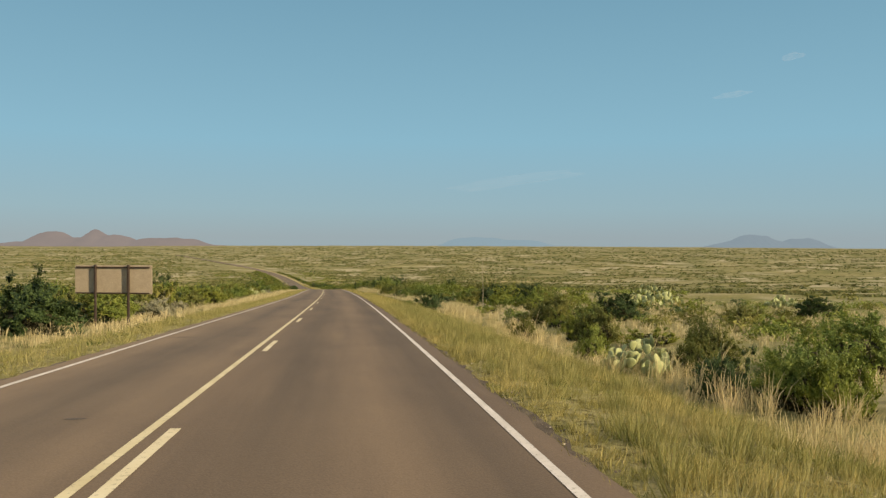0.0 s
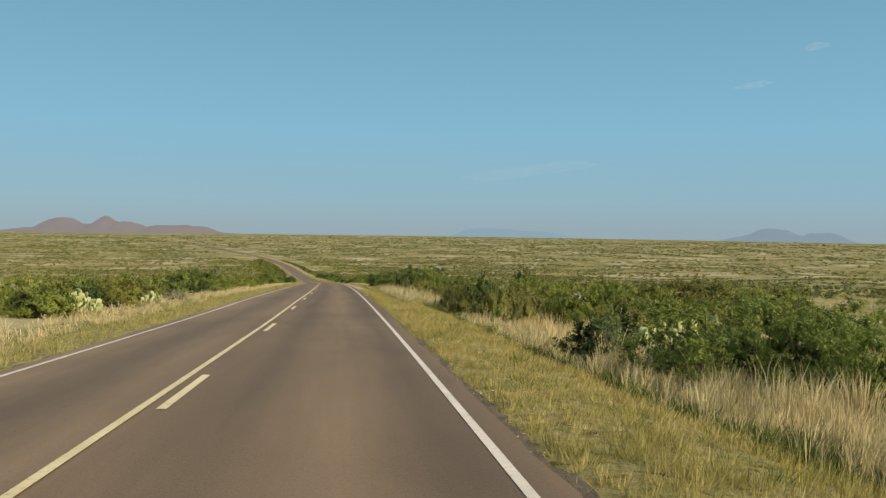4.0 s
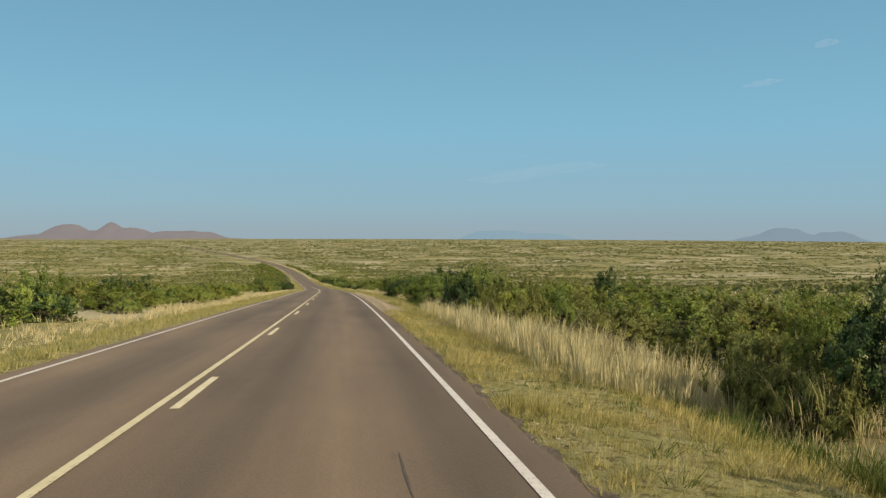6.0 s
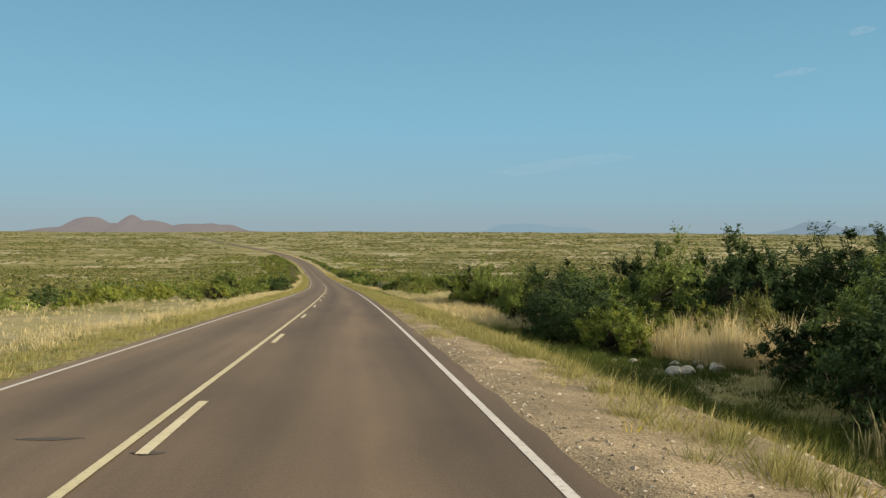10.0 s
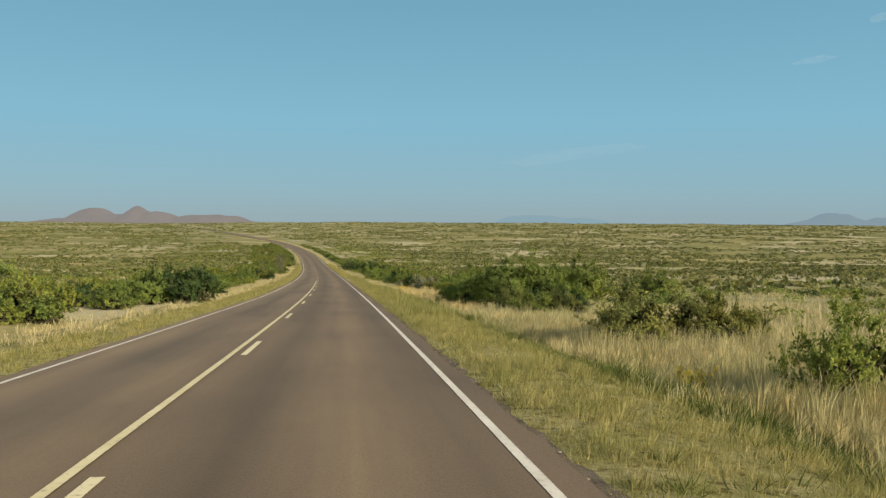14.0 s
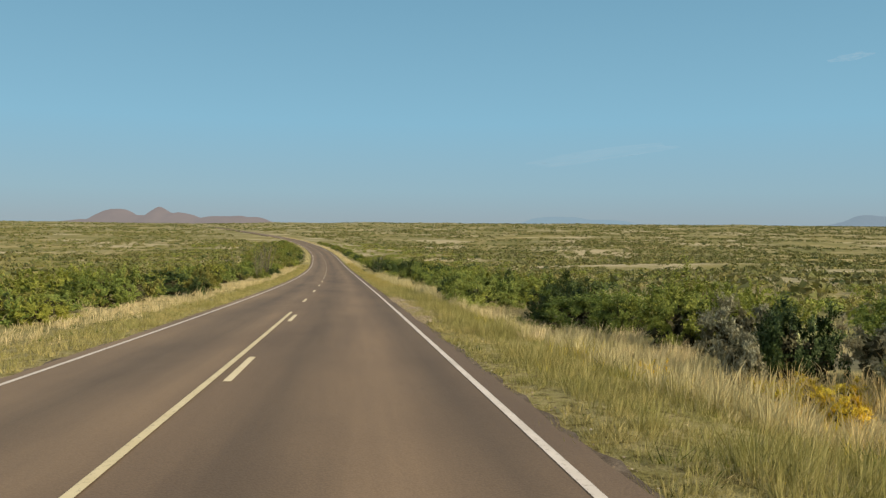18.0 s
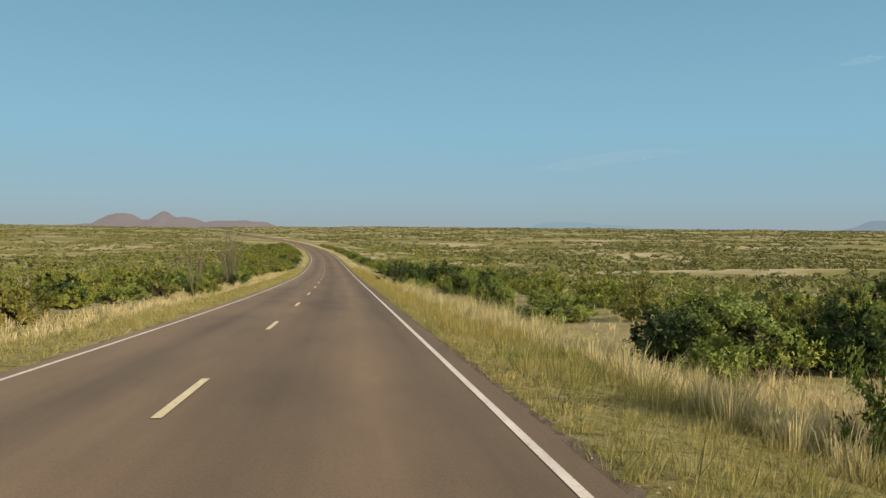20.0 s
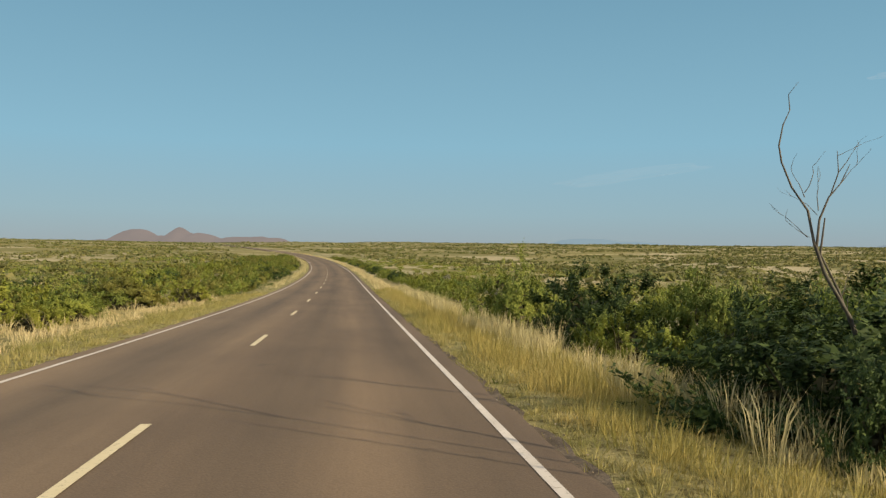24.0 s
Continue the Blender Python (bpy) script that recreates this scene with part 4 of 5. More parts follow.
# thicket behind the first row, with grassy clearings
for k in range(110):
    s, d = low.uniform(92, 146), 12.0 + 14 * low.random()
    w = low.uniform(1.6, 3.2)
    grow(low.choice(["olive_bush", "creosote_bush", "mesquite_bush", "mesquite_bush", "olive_bush"]), s, d, w, low.uniform(0.8, 1.25), low.randrange(9))
rng = random.Random(5)
CLEAR = [(0, 62, 0, 23), (86, 100, 0, 15), (176, 200, 0, 24), (250, 296, 0, 24), (318, 345, 0, 14), (205, 262, -14, 0), (216, 240, 0, 14)]
for side, gap in ((1, (1.1, 1.9)), (-1, (1.6, 2.7))):
    s = 0.0
    while s < (560 if side > 0 else 720):
        d = side * (12.5 + 10.5 * rng.random() ** 1.1)
        if not any(a < s < b and lo < d < hi for a, b, lo, hi in CLEAR):
            kind = rng.choices(["mesquite_bush", "dark_bush", "creosote_bush", "olive_bush", "sage_bush"], (6, 1.3, 6, 5, 0.4))[0]
            w = rng.uniform(1.5, 3.2)
            grow(kind, s, d, w, w * rng.uniform(0.42, 0.62), rng.randrange(9))
        s += rng.uniform(*gap)
def bush_mass(kind, label, spots):
    """Many far bushes of one kind as one object."""
    _, _, w0, h0, both_ways = KINDS[kind]
    V, F, base = [], [], 0
    for k, (s, d, w, h) in enumerate(spots):
        me = both_ways[1][k % len(both_ways[1])][0]
        v = np.empty(len(me.vertices) * 3, np.float32)
        me.vertices.foreach_get("co", v)
        f = np.empty(len(me.polygons) * 3, np.int32)
        me.polygons.foreach_get("vertices", f)
        m = np.array(seat(s, d, k * 137.5) @ Matrix.Diagonal((w / w0, w / w0, h / h0, 1)))
        V.append(v.reshape(-1, 3) @ m[:3, :3].T + m[:3, 3])
        F.append(f.reshape(-1, 3) + base)
        base += len(v) // 3
    return tagged(new(kind + "_mass", mesh(kind + "_mass", np.concatenate(V), np.concatenate(F), [both_ways[1][0][0].materials[0]])), label, "bushes", kind="stuff")


# the hedge of bushes close beside the road where it bends away
HEDGE = collections.defaultdict(list)
for side, near, deep, s0, s1 in ((-1, 5.9, 3.0, 498, 780), (1, 8.2, 3.5, 478, 760), (-1, 9.5, 5.0, 470, 760)):
    s = s0
    while s < s1:
        w = rng.uniform(1.6, 3.0)
        kind = rng.choices(["mesquite_bush", "dark_bush", "creosote_bush", "olive_bush"], (6, 3, 4, 4))[0]
        spot = (s, side * (near + w * 0.3 + deep * rng.random()), w, w * rng.uniform(0.42, 0.6))
        if s < 505:
            plant(kind, *spot, rng.randrange(9), True)
        else:
            HEDGE[kind].append(spot)
        s += rng.uniform(1.7, 3.0)
TONES = (("mesquite_bush", "green"), ("dark_bush", "dark green"), ("creosote_bush", "yellow-green"), ("olive_bush", "olive"))
for kind, tone in TONES:
    bush_mass(kind, tone + " bushes in the thicket behind the verge", BACK[kind])
for kind, tone in TONES:
    bush_mass(kind, tone + " bushes crowding the road where it bends away", HEDGE[kind])



def scatter(name, label, n, place, per, leaf, size, mat, seed, tall=0.75):
    """Many far shrubs as one object: each a low lopsided clump of leaf-like faces."""
    r = np.random.RandomState(seed)
    x, y, sc = place(r, n)
    z = ground_z(x, y)
    n = len(x)
    c = np.repeat(np.stack([x, y, z], -1), per, 0)
    scr = np.repeat(sc, per)[:, None]
    d = unit(r, n * per)
    d[:, 2] = np.abs(d[:, 2])
    lop = np.repeat(r.uniform(0.7, 1.3, (n, 2)), per, 0)
    c = c + d * np.concatenate([lop, np.full((n * per, 1), tall)], 1) * r.uniform(0.5, 1.0, (n * per, 1)) * scr * size
    v, f = frond(r, c, d * 1.3, unit(r, n * per), leaf * scr)
    return tagged(new(name, mesh(name, v, f, [mat])), label, "shrubs", kind="stuff")


def band(d0, d1, s0=-20, s1=760):
    def place(r, n):
        s, d = r.uniform(s0, s1, n), r.uniform(d0, d1, n) * r.choice([-1, 1], n)
        p = on_road(s, d)
        keep = wave(p[:, 0], p[:, 1], 26, 9) > r.uniform(-0.9, 0.6, n)
        return p[keep, 0], p[keep, 1], r.uniform(0.6, 1.3, keep.sum())
    return place


def far_place(r, n):
    dist = 130 * np.exp(r.uniform(0, 1, n) * math.log(1950 / 130))
    a = radians(97) + r.uniform(-0.78, 0.72, n)
    start = r.uniform(0, 450, n) * (dist < 900)
    x, y = -0.17 * start + dist * np.cos(a), start + dist * np.sin(a)
    s, d = road_coords(x, y)
    keep = (np.abs(d) > 25) & ~((s > 255) & (s < 300) & (d > 0) & (d < 30)) & (wave(x, y, 70, 21) + 0.6 * wave(x, y, 260, 22) > r.uniform(-0.8, 0.5, n))
    return x[keep], y[keep], (0.9 + dist[keep] / 1300) * r.uniform(0.6, 1.4, keep.sum())


FAR_A = leaf_mat("far_olive_leaves", (0.122, 0.121, 0.046), (0.155, 0.149, 0.057), (0.193, 0.18, 0.074), 0.22)
FAR_B = leaf_mat("far_green_leaves", (0.086, 0.101, 0.035), (0.113, 0.126, 0.044), (0.146, 0.155, 0.055), 0.22)


def rim_place(r, n):
    dist = 900 + 1500 * r.uniform(0, 1, n) ** 0.8
    a = radians(97) + r.uniform(-0.75, 0.7, n)
    x, y = dist * np.cos(a), 150 + dist * np.sin(a)
    keep = wave(x, y, 120, 27) > r.uniform(-1.2, 0.6, n)
    return x[keep], y[keep], r.uniform(1.2, 2.4, keep.sum())


scatter("far_shrubland", "grey-green scrub along the horizon", 9000, rim_place, 9, 0.5, 1.9, FAR_B, 91, 0.25)
MIDS = [(LEAF_GREEN, "green"), (LEAF_OLIVE, "olive"), (LEAF_YELLOW, "yellow-green"), (LEAF_DARK, "dark green")]
for k, (mat, tone) in enumerate(MIDS):
    scatter("shrubland", tone + " desert shrubs spread over the plain", (1350, 1250, 1350, 500)[k], band(17, 50), 210, 0.095, 1.05, mat, 60 + k, 0.62)
    scatter("shrubland", tone + " desert shrubs farther out on the plain", (1900, 2200, 1700, 600)[k], band(46, 200), 60, 0.2, 1.3, (FAR_B, FAR_A, LEAF_OLIVE, LEAF_DARK)[k], 70 + k, 0.45)
    scatter("far_shrubland", tone + " far desert shrubs dotted to the horizon", 13000, far_place, 11, 0.42, 1.3, (FAR_A, FAR_B)[k % 2], 80 + k, 0.3)



# ---- grass ----


def grass(name, label, mat, seed, s0, s1, d0, d1, tufts, blades, height, width, lean, clump=6.0, cut=0.0, fade=0.8, fine=False):
    """Tufts that fan outwards, thinner where the clump noise is low; tall ones carry plumes, broadest near the tip."""
    r = np.random.RandomState(seed)
    plume = name in ("tall_grass", "dry_grass")
    bunch = 2 if name in ("tall_grass", "verge_grass") else 1
    tufts, blades = tufts // bunch, blades * bunch
    s, d = r.uniform(s0, s1, tufts), r.uniform(d0, d1, tufts)
    p = on_road(s, d)
    w = wave(p[:, 0], p[:, 1], clump, seed) + 0.5 * wave(p[:, 0], p[:, 1], clump * 4, seed + 1)
    edge = np.minimum(np.abs(d - d0), np.abs(d - d1)) / fade
    keep = (w > r.uniform(cut - 0.6, cut + 0.6, tufts)) & (edge > r.uniform(0, 1, tufts))
    p = p[keep]
    p[:, 2] = ground_z(p[:, 0], p[:, 1]) - 0.02
    n = len(p)
    lump = 0.9 + 0.3 * wave(p[:, 0], p[:, 1], 2.4, seed + 2) + 0.35 * wave(p[:, 0], p[:, 1], 0.9, seed + 3)
    hs = np.repeat(height * r.uniform(0.5, 1.3, n) * lump.clip(0.35, 1.5) * (0.85 + 0.2 * w[keep]).clip(0.5, 1.4), blades)
    c = np.repeat(p, blades, 0)
    m = len(c)
    a = r.uniform(0, 6.283, m)
    out = np.stack([np.cos(a), np.sin(a), 0 * a], -1)
    c = c + out * (np.abs(r.normal(size=m)) * 0.075 * bunch ** 0.5)[:, None]
    side = np.stack([-np.sin(a + 1.2), np.cos(a + 1.2), 0 * a], -1) * (0.8 * width * r.uniform(0.6, 1.3, m))[:, None]
    hh = hs * r.uniform(0.55, 1.1, m)
    ln = lean * r.uniform(0.1, 1.3, m) ** 1.3 * hh
    up = np.array([0, 0, 1.0])
    tip = c + out * ln[:, None] + up * hh[:, None]
    if plume:
        neck = c + out * (ln * 0.5)[:, None] + up * (hh * 0.72)[:, None]
        v = np.stack([c, neck + side * 0.85, tip, neck - side * 0.85], 1).reshape(-1, 3)
        f = np.arange(4 * m).reshape(-1, 4)
    elif fine:
        v = np.stack([c - side, c + side, tip], 1).reshape(-1, 3)
        f = np.arange(3 * m).reshape(-1, 3)
    else:
        mid = c + out * (ln * 0.3)[:, None] + up * (hh * 0.6)[:, None]
        v = np.stack([c - side, c + side, mid + side * 0.7, mid - side * 0.7, tip + side * 0.25, tip - side * 0.25], 1).reshape(-1, 3)
        o = np.arange(m)[:, None] * 6
        f = np.concatenate([o + [0, 1, 2, 3], o + [3, 2, 4, 5]], 0)
    return tagged(new(name, mesh(name, v, f, [mat])), label, "grass", kind="stuff")


grass("verge_grass", "short yellow-green grass along the road's edge", GREEN_GRASS, 101, -2, 145, 4.15, 8.0, 36000, 10, 0.20, 0.009, 0.7, 5, -1.3, 0.2, True)
grass("verge_grass", "short yellow-green grass along the road's edge", GREEN_GRASS, 111, 120, 230, 6.6, 9.6, 7000, 8, 0.18, 0.010, 0.8, 3, -0.4, 0.5, True)
grass("verge_grass", "short yellow-green grass along the road's edge", GREEN_GRASS, 121, 203, 520, 4.15, 8.0, 62000, 10, 0.19, 0.009, 0.7, 5, -1.3, 0.2, True)
grass("verge_grass", "short yellow-green grass along the road's edge", GREEN_GRASS, 102, -2, 510, -6.8, -3.4, 28000, 8, 0.2, 0.013, 0.7, 5, -1.3, 0.25, True)
grass("tall_grass", "tall dry straw-coloured bunch grass on the verge", STRAW, 103, -2, 190, 7.8, 11.5, 7500, 10, 0.58, 0.008, 0.45, 7, -0.3, 1.0, True)
grass("tall_grass", "tall dry straw-coloured bunch grass on the verge", STRAW, 113, 228, 350, 7.4, 13.0, 11000, 10, 0.55, 0.008, 0.45, 9, -0.9, 1.0, True)
grass("tall_grass", "tall dry straw-coloured bunch grass on the verge", STRAW, 123, 345, 520, 6.3, 10.4, 17000, 10, 0.55, 0.009, 0.45, 7, -0.6, 1.0, True)
grass("weeds", "leafy dark green weeds in the verge", WEED, 181, -2, 132, 4.5, 8.6, 2600, 16, 0.17, 0.010, 1.0, 4, 0.1, 0.5, True)
grass("weeds", "leafy dark green weeds in the verge", WEED, 182, 215, 520, 4.5, 8.6, 6000, 16, 0.17, 0.010, 1.0, 4, 0.1, 0.5, True)
grass("weeds", "leafy green weeds across the road", WEED, 183, -2, 560, -8.0, -3.8, 4000, 14, 0.18, 0.014, 1.0, 5, 0.1, 0.5, True)
grass("yellow_flowers", "small yellow wildflowers scattered in the verge", PETAL, 184, 0, 500, 4.8, 9.5, 900, 6, 0.24, 0.010, 0.6, 6, 0.4, 0.5, True)
grass("tall_grass", "tall thick-stalked dry grass in front of the bushes", STRAW, 153, 118, 146, 6.0, 10.2, 4000, 11, 0.8, 0.011, 0.3, 7, -1.2, 0.8, True)
grass("tall_grass", "tall straw-coloured grass in front of the thicket", STRAW, 193, 156.5, 167, 8.6, 11.2, 1500, 11, 0.85, 0.009, 0.35, 4, -1.2, 0.5, True)
grass("tall_grass", "tall straw-coloured grass in front of the thicket", STRAW, 194, 199.5, 207.5, 10.6, 15.0, 1700, 11, 0.85, 0.010, 0.35, 4, -1.2, 0.5, True)
# dark weeds added over the bare ditch floor to deepen its shade
grass("weeds", "leafy dark green weeds darkening the shaded ditch", WEED, 195, 188, 206, 7.8, 12.0, 2600, 16, 0.26, 0.010, 0.9, 3, -0.9, 0.6, True)
grass("weeds", "leafy dark green weeds darkening the shaded ditch", WEED, 196, 148, 166, 6.8, 10.0, 2000, 16, 0.28, 0.010, 0.9, 3, -0.6, 0.6, True)
grass("tall_grass", "dense straw-coloured grass filling the verge", STRAW, 197, 354, 392, 6.6, 11.5, 5200, 11, 0.5, 0.009, 0.45, 5, -1.4, 0.6, True)
grass("tall_grass", "pale dry grass filling the shallow ditch", STRAW, 198, 258, 300, 7.4, 16.0, 7500, 10, 0.55, 0.010, 0.45, 6, -1.5, 0.8, True)
grass("tall_grass", "pale dry grass filling the shallow ditch", STRAW, 199, 74, 104, 7.2, 9.6, 2600, 10, 0.55, 0.009, 0.45, 5, -1.2, 0.6, True)
# more dark weeds added where shade lies in the ditch
grass("weeds", "leafy dark green weeds darkening the shaded ditch", WEED, 200, 204, 224, 7.4, 11.4, 3000, 16, 0.26, 0.010, 0.9, 3, -0.9, 0.6, True)
grass("tall_grass", "golden dry grass beneath the trees", STRAW, 163, 216, 246, 7.2, 11.0, 2600, 11, 0.6, 0.010, 0.4, 7, -1.0, 0.8, True)
grass("verge_grass", "green strip of short grass on the gravel verge", GREEN_GRASS, 173, 140, 228, 5.3, 6.9, 9000, 12, 0.30, 0.010, 0.8, 3, -0.5, 0.6, True)
grass("tall_grass", "pale dry grass meadow between the bushes", STRAW, 133, 248, 306, 10.0, 30.0, 12000, 8, 0.5, 0.014, 0.4, 12, -0.8, 1.5, True)
grass("tall_grass", "pale dry grass clearing between the bushes", STRAW, 143, 90, 112, 8.0, 12.5, 1500, 8, 0.75, 0.012, 0.3, 9, -1.2, 1.5, True)
grass("tall_grass", "tall dry straw-coloured bunch grass across the road", STRAW, 104, -2, 505, -9.0, -5.2, 13000, 7, 0.42, 0.012, 0.5, 9, -0.7, 1.0, True)
grass("dry_grass", "thin dry grass between the desert bushes", STRAW, 107, -2, 560, 10.0, 45.0, 20000, 7, 0.4, 0.022, 0.6, 14, -0.5, 1.0, True)
grass("dry_grass", "thin dry grass between the desert bushes", STRAW, 108, -2, 560, -40.0, -8.0, 18000, 7, 0.38, 0.022, 0.6, 14, -0.5, 1.0, True)
grass("tall_grass", "dense tall tan grass standing before the bushes", STRAW, 191, 52, 98, 8.2, 11.0, 4600, 12, 0.68, 0.009, 0.35, 6, -1.3, 0.5, True)
grass("tall_grass", "dense tall pinkish-tan grass among the bushes", STRAW, 192, 255, 300, 8.6, 13.0, 6500, 12, 0.72, 0.009, 0.4, 7, -1.2, 0.8, True)
grass("verge_grass", "knee-high yellow-green grass along the road's edge", GREEN_GRASS, 193, 395, 515, 4.6, 7.6, 13000, 12, 0.44, 0.008, 0.5, 4, -0.5, 0.6, True)
grass("tall_grass", "tall golden grass at the foot of the bushes", STRAW, 194, 395, 515, 5.8, 8.6, 6500, 12, 0.66, 0.008, 0.4, 5, -0.4, 0.6, True)
grass("weeds", "ragged dark weeds along the asphalt's edge", WEED, 195, -2, 128, 4.0, 4.5, 1800, 10, 0.09, 0.010, 1.0, 2, -0.1, 0.12, True)
grass("weeds", "ragged dark weeds along the asphalt's edge", WEED, 196, 230, 510, 4.0, 4.5, 4200, 10, 0.09, 0.010, 1.0, 2, -0.1, 0.12, True)
grass("weeds", "dark green weeds among the tall dry grass", WEED, 197, 50, 130, 7.0, 9.5, 1500, 16, 0.3, 0.012, 0.8, 3, 0.0, 0.5, True)
grass("weeds", "dark green weeds among the tall dry grass", WEED, 198, 230, 515, 6.5, 9.5, 4500, 16, 0.3, 0.012, 0.8, 3, 0.1, 0.5, True)
grass("tall_grass", "bright dry grass clump beside the gravel", STRAW, 201, 171.3, 174.5, 8.2, 10.6, 420, 16, 0.75, 0.010, 0.6, 3, -1.5, 0.7, True)
grass("tall_grass", "long dry grass leaning over the gravel", STRAW, 202, 180, 191, 8.3, 11.5, 2200, 12, 0.72, 0.010, 0.45, 5, -0.9, 0.8, True)
grass("tall_grass", "olive-tan grass over the open ground", STRAW, 203, 172, 200, 10.0, 26.0, 3600, 9, 0.5, 0.014, 0.5, 6, -0.6, 1.0, True)
grass("weeds", "dark green weeds at the foot of the dry grass", WEED, 204, 160, 205, 7.4, 9.4, 2200, 16, 0.28, 0.014, 0.9, 3, -0.1, 0.5, True)
grass("verge_grass", "tufts of short grass on the gravel", GREEN_GRASS, 205, 146, 226, 5.2, 7.8, 7000, 12, 0.25, 0.010, 0.9, 2, 0.3, 0.4, True)
grass("weeds", "dark weeds in the ditch below the tall grass", WEED, 206, 56, 126, 7.1, 8.8, 6500, 18, 0.4, 0.012, 0.7, 3, -0.8, 0.5, True)
grass("weeds", "dark weeds in the ditch below the tall grass", WEED, 207, 248, 345, 7.0, 8.8, 7500, 18, 0.4, 0.012, 0.7, 3, -0.6, 0.5, True)
grass("weeds", "grey-green weeds in the ditch by the gravel", WEED, 208, 140, 228, 7.2, 9.2, 5200, 16, 0.32, 0.012, 0.8, 3, -0.2, 0.5, True)
grass("verge_grass", "thin short grass and litter over the roadside ground", STRAW, 211, -2, 520, 4.6, 12.5, 26000, 5, 0.1, 0.009, 1.3, 3, -0.4, 0.4, True)
grass("verge_grass", "thin short grass and litter across the road", STRAW, 212, -2, 520, -9.5, -3.8, 14000, 5, 0.1, 0.011, 1.3, 3, -0.4, 0.4, True)
grass("tall_grass", "pale dry grass between the low shrubs", STRAW, 213, 4, 62, 11.0, 28.0, 5200, 9, 0.45, 0.013, 0.5, 7, -0.3, 1.0, True)
grass("tall_grass", "tall pale grass standing between the trees", STRAW, 221, 199, 204.5, 10.8, 14.0, 1500, 12, 0.9, 0.009, 0.35, 4, -1.3, 0.6, True)
grass("verge_grass", "knee-high yellow-green grass along the road's edge", GREEN_GRASS, 222, 290, 400, 4.7, 8.2, 13000, 12, 0.42, 0.008, 0.5, 4, -0.5, 0.6, True)
grass("verge_grass", "knee-high yellow-green grass along the road's edge", GREEN_GRASS, 223, -2, 52, 4.5, 8.6, 9500, 12, 0.36, 0.008, 0.5, 4, -0.5, 0.6, True)
grass("verge_grass", "lush yellow-green grass along the road's edge", GREEN_GRASS, 224, 228, 300, 4.4, 8.0, 11000, 11, 0.24, 0.008, 0.6, 4, -0.7, 0.5, True)
grass("verge_grass", "low yellow-green grass across the road", GREEN_GRASS, 225, -2, 510, -5.6, -3.5, 16000, 8, 0.24, 0.011, 0.6, 6, -0.8, 0.4, True)
grass("yellow_flowers", "small yellow wildflowers in the tall grass", PETAL, 226, 335, 365, 6.0, 10.0, 700, 6, 0.5, 0.010, 0.5, 4, 0.2, 0.5, True)
grass("tall_grass", "pale seed-topped grass mixed into the green verge", STRAW, 227, 228, 400, 6.6, 9.2, 4500, 9, 0.4, 0.007, 0.5, 3, -0.3, 0.6, True)
grass("tall_grass", "pale seed-topped grass mixed into the green verge", STRAW, 228, -2, 60, 7.2, 9.6, 1500, 9, 0.38, 0.007, 0.5, 3, -0.3, 0.6, True)
grass("far_verge_grass", "pale dry grass beside the road ahead", STRAW, 105, 510, 900, 4.5, 6.9, 3500, 6, 0.4, 0.03, 0.5, 9, -1.0)
grass("far_verge_grass", "pale dry grass beside the road ahead", STRAW, 106, 520, 900, -5.4, -3.7, 2600, 6, 0.4, 0.03, 0.5, 9, -1.0)


# ---- single things ----


def stick(name, paths, mat, sides=6):
    v, f = tubes(paths, sides)
    return mesh(name, v, f, [mat], True)


def sotol(s, d, w, stalk, seed):
    """A rosette of stiff narrow blades with a tall bare flower stalk."""
    r = np.random.RandomState(seed)
    n = 90
    a, e = r.uniform(0, 6.283, n), r.uniform(0.1, 1.35, n)
    way = np.stack([np.cos(a) * np.cos(e), np.sin(a) * np.cos(e), np.sin(e)], -1)
    side = np.stack([-np.sin(a), np.cos(a), 0 * a], -1)
    L = (w * r.uniform(0.4, 0.6, n))[:, None]
    b = np.array([0, 0, 0.12])
    mid = b + way * L * 0.55 + (0, 0, 0.02)
    tip = b + way * L - np.array([0, 0, 1]) * L * 0.12
    v = np.stack([b - side * 0.014 + 0 * L, b + side * 0.014 + 0 * L, mid + side * 0.013, mid - side * 0.013, tip + side * 0.003, tip - side * 0.003], 1).reshape(-1, 3)
    o = np.arange(n)[:, None] * 6
    f = np.concatenate([o + [0, 1, 2, 3], o + [3, 2, 4, 5]], 0)
    base = tagged(new("sotol"), "spiky green sotol rosette" + (" with a tall bare flower stalk" if stalk else " in dry grass"), "plant", "sotol plants")
    base.matrix_world = seat(s, d, seed * 50)
    part("rosette", mesh("rosette", v, f, [LEAF_YELLOW]), base)
    if stalk:
        part("stalk", stick("stalk", [[((0, 0, 0.1), 0.022), ((0.03, 0.01, stalk * 0.5), 0.018), ((-0.02, 0.03, stalk), 0.008)]], DRY_STALK), base, "tall pale dry stalk")
    return base


DRY_STALK = plain_mat("dry_stalk", (0.30, 0.25, 0.16), (0.45, 0.38, 0.26), 20)
sotol(47.9, 10.6, 1.4, 3.6, 1)
sotol(92.0, 40.0, 1.2, 3.2, 2)
sotol(94.0, 41.5, 1.2, 3.0, 3)
sotol(126.8, 24.0, 1.6, 0, 4)
sotol(124.4, 26.5, 1.5, 0, 5)
sotol(196.0, 48.0, 1.3, 4.2, 6)
sotol(199.0, 52.0, 1.3, 3.6, 7)
sotol(170.0, 38.0, 1.3, 3.4, 8)
sotol(258.0, 32.0, 1.3, 3.6, 9)
sotol(247.0, -9.7, 1.5, 0, 10)
sotol(272.0, -13.0, 1.3, 0, 11)
sotol(312.0, 29.0, 1.3, 0, 12)


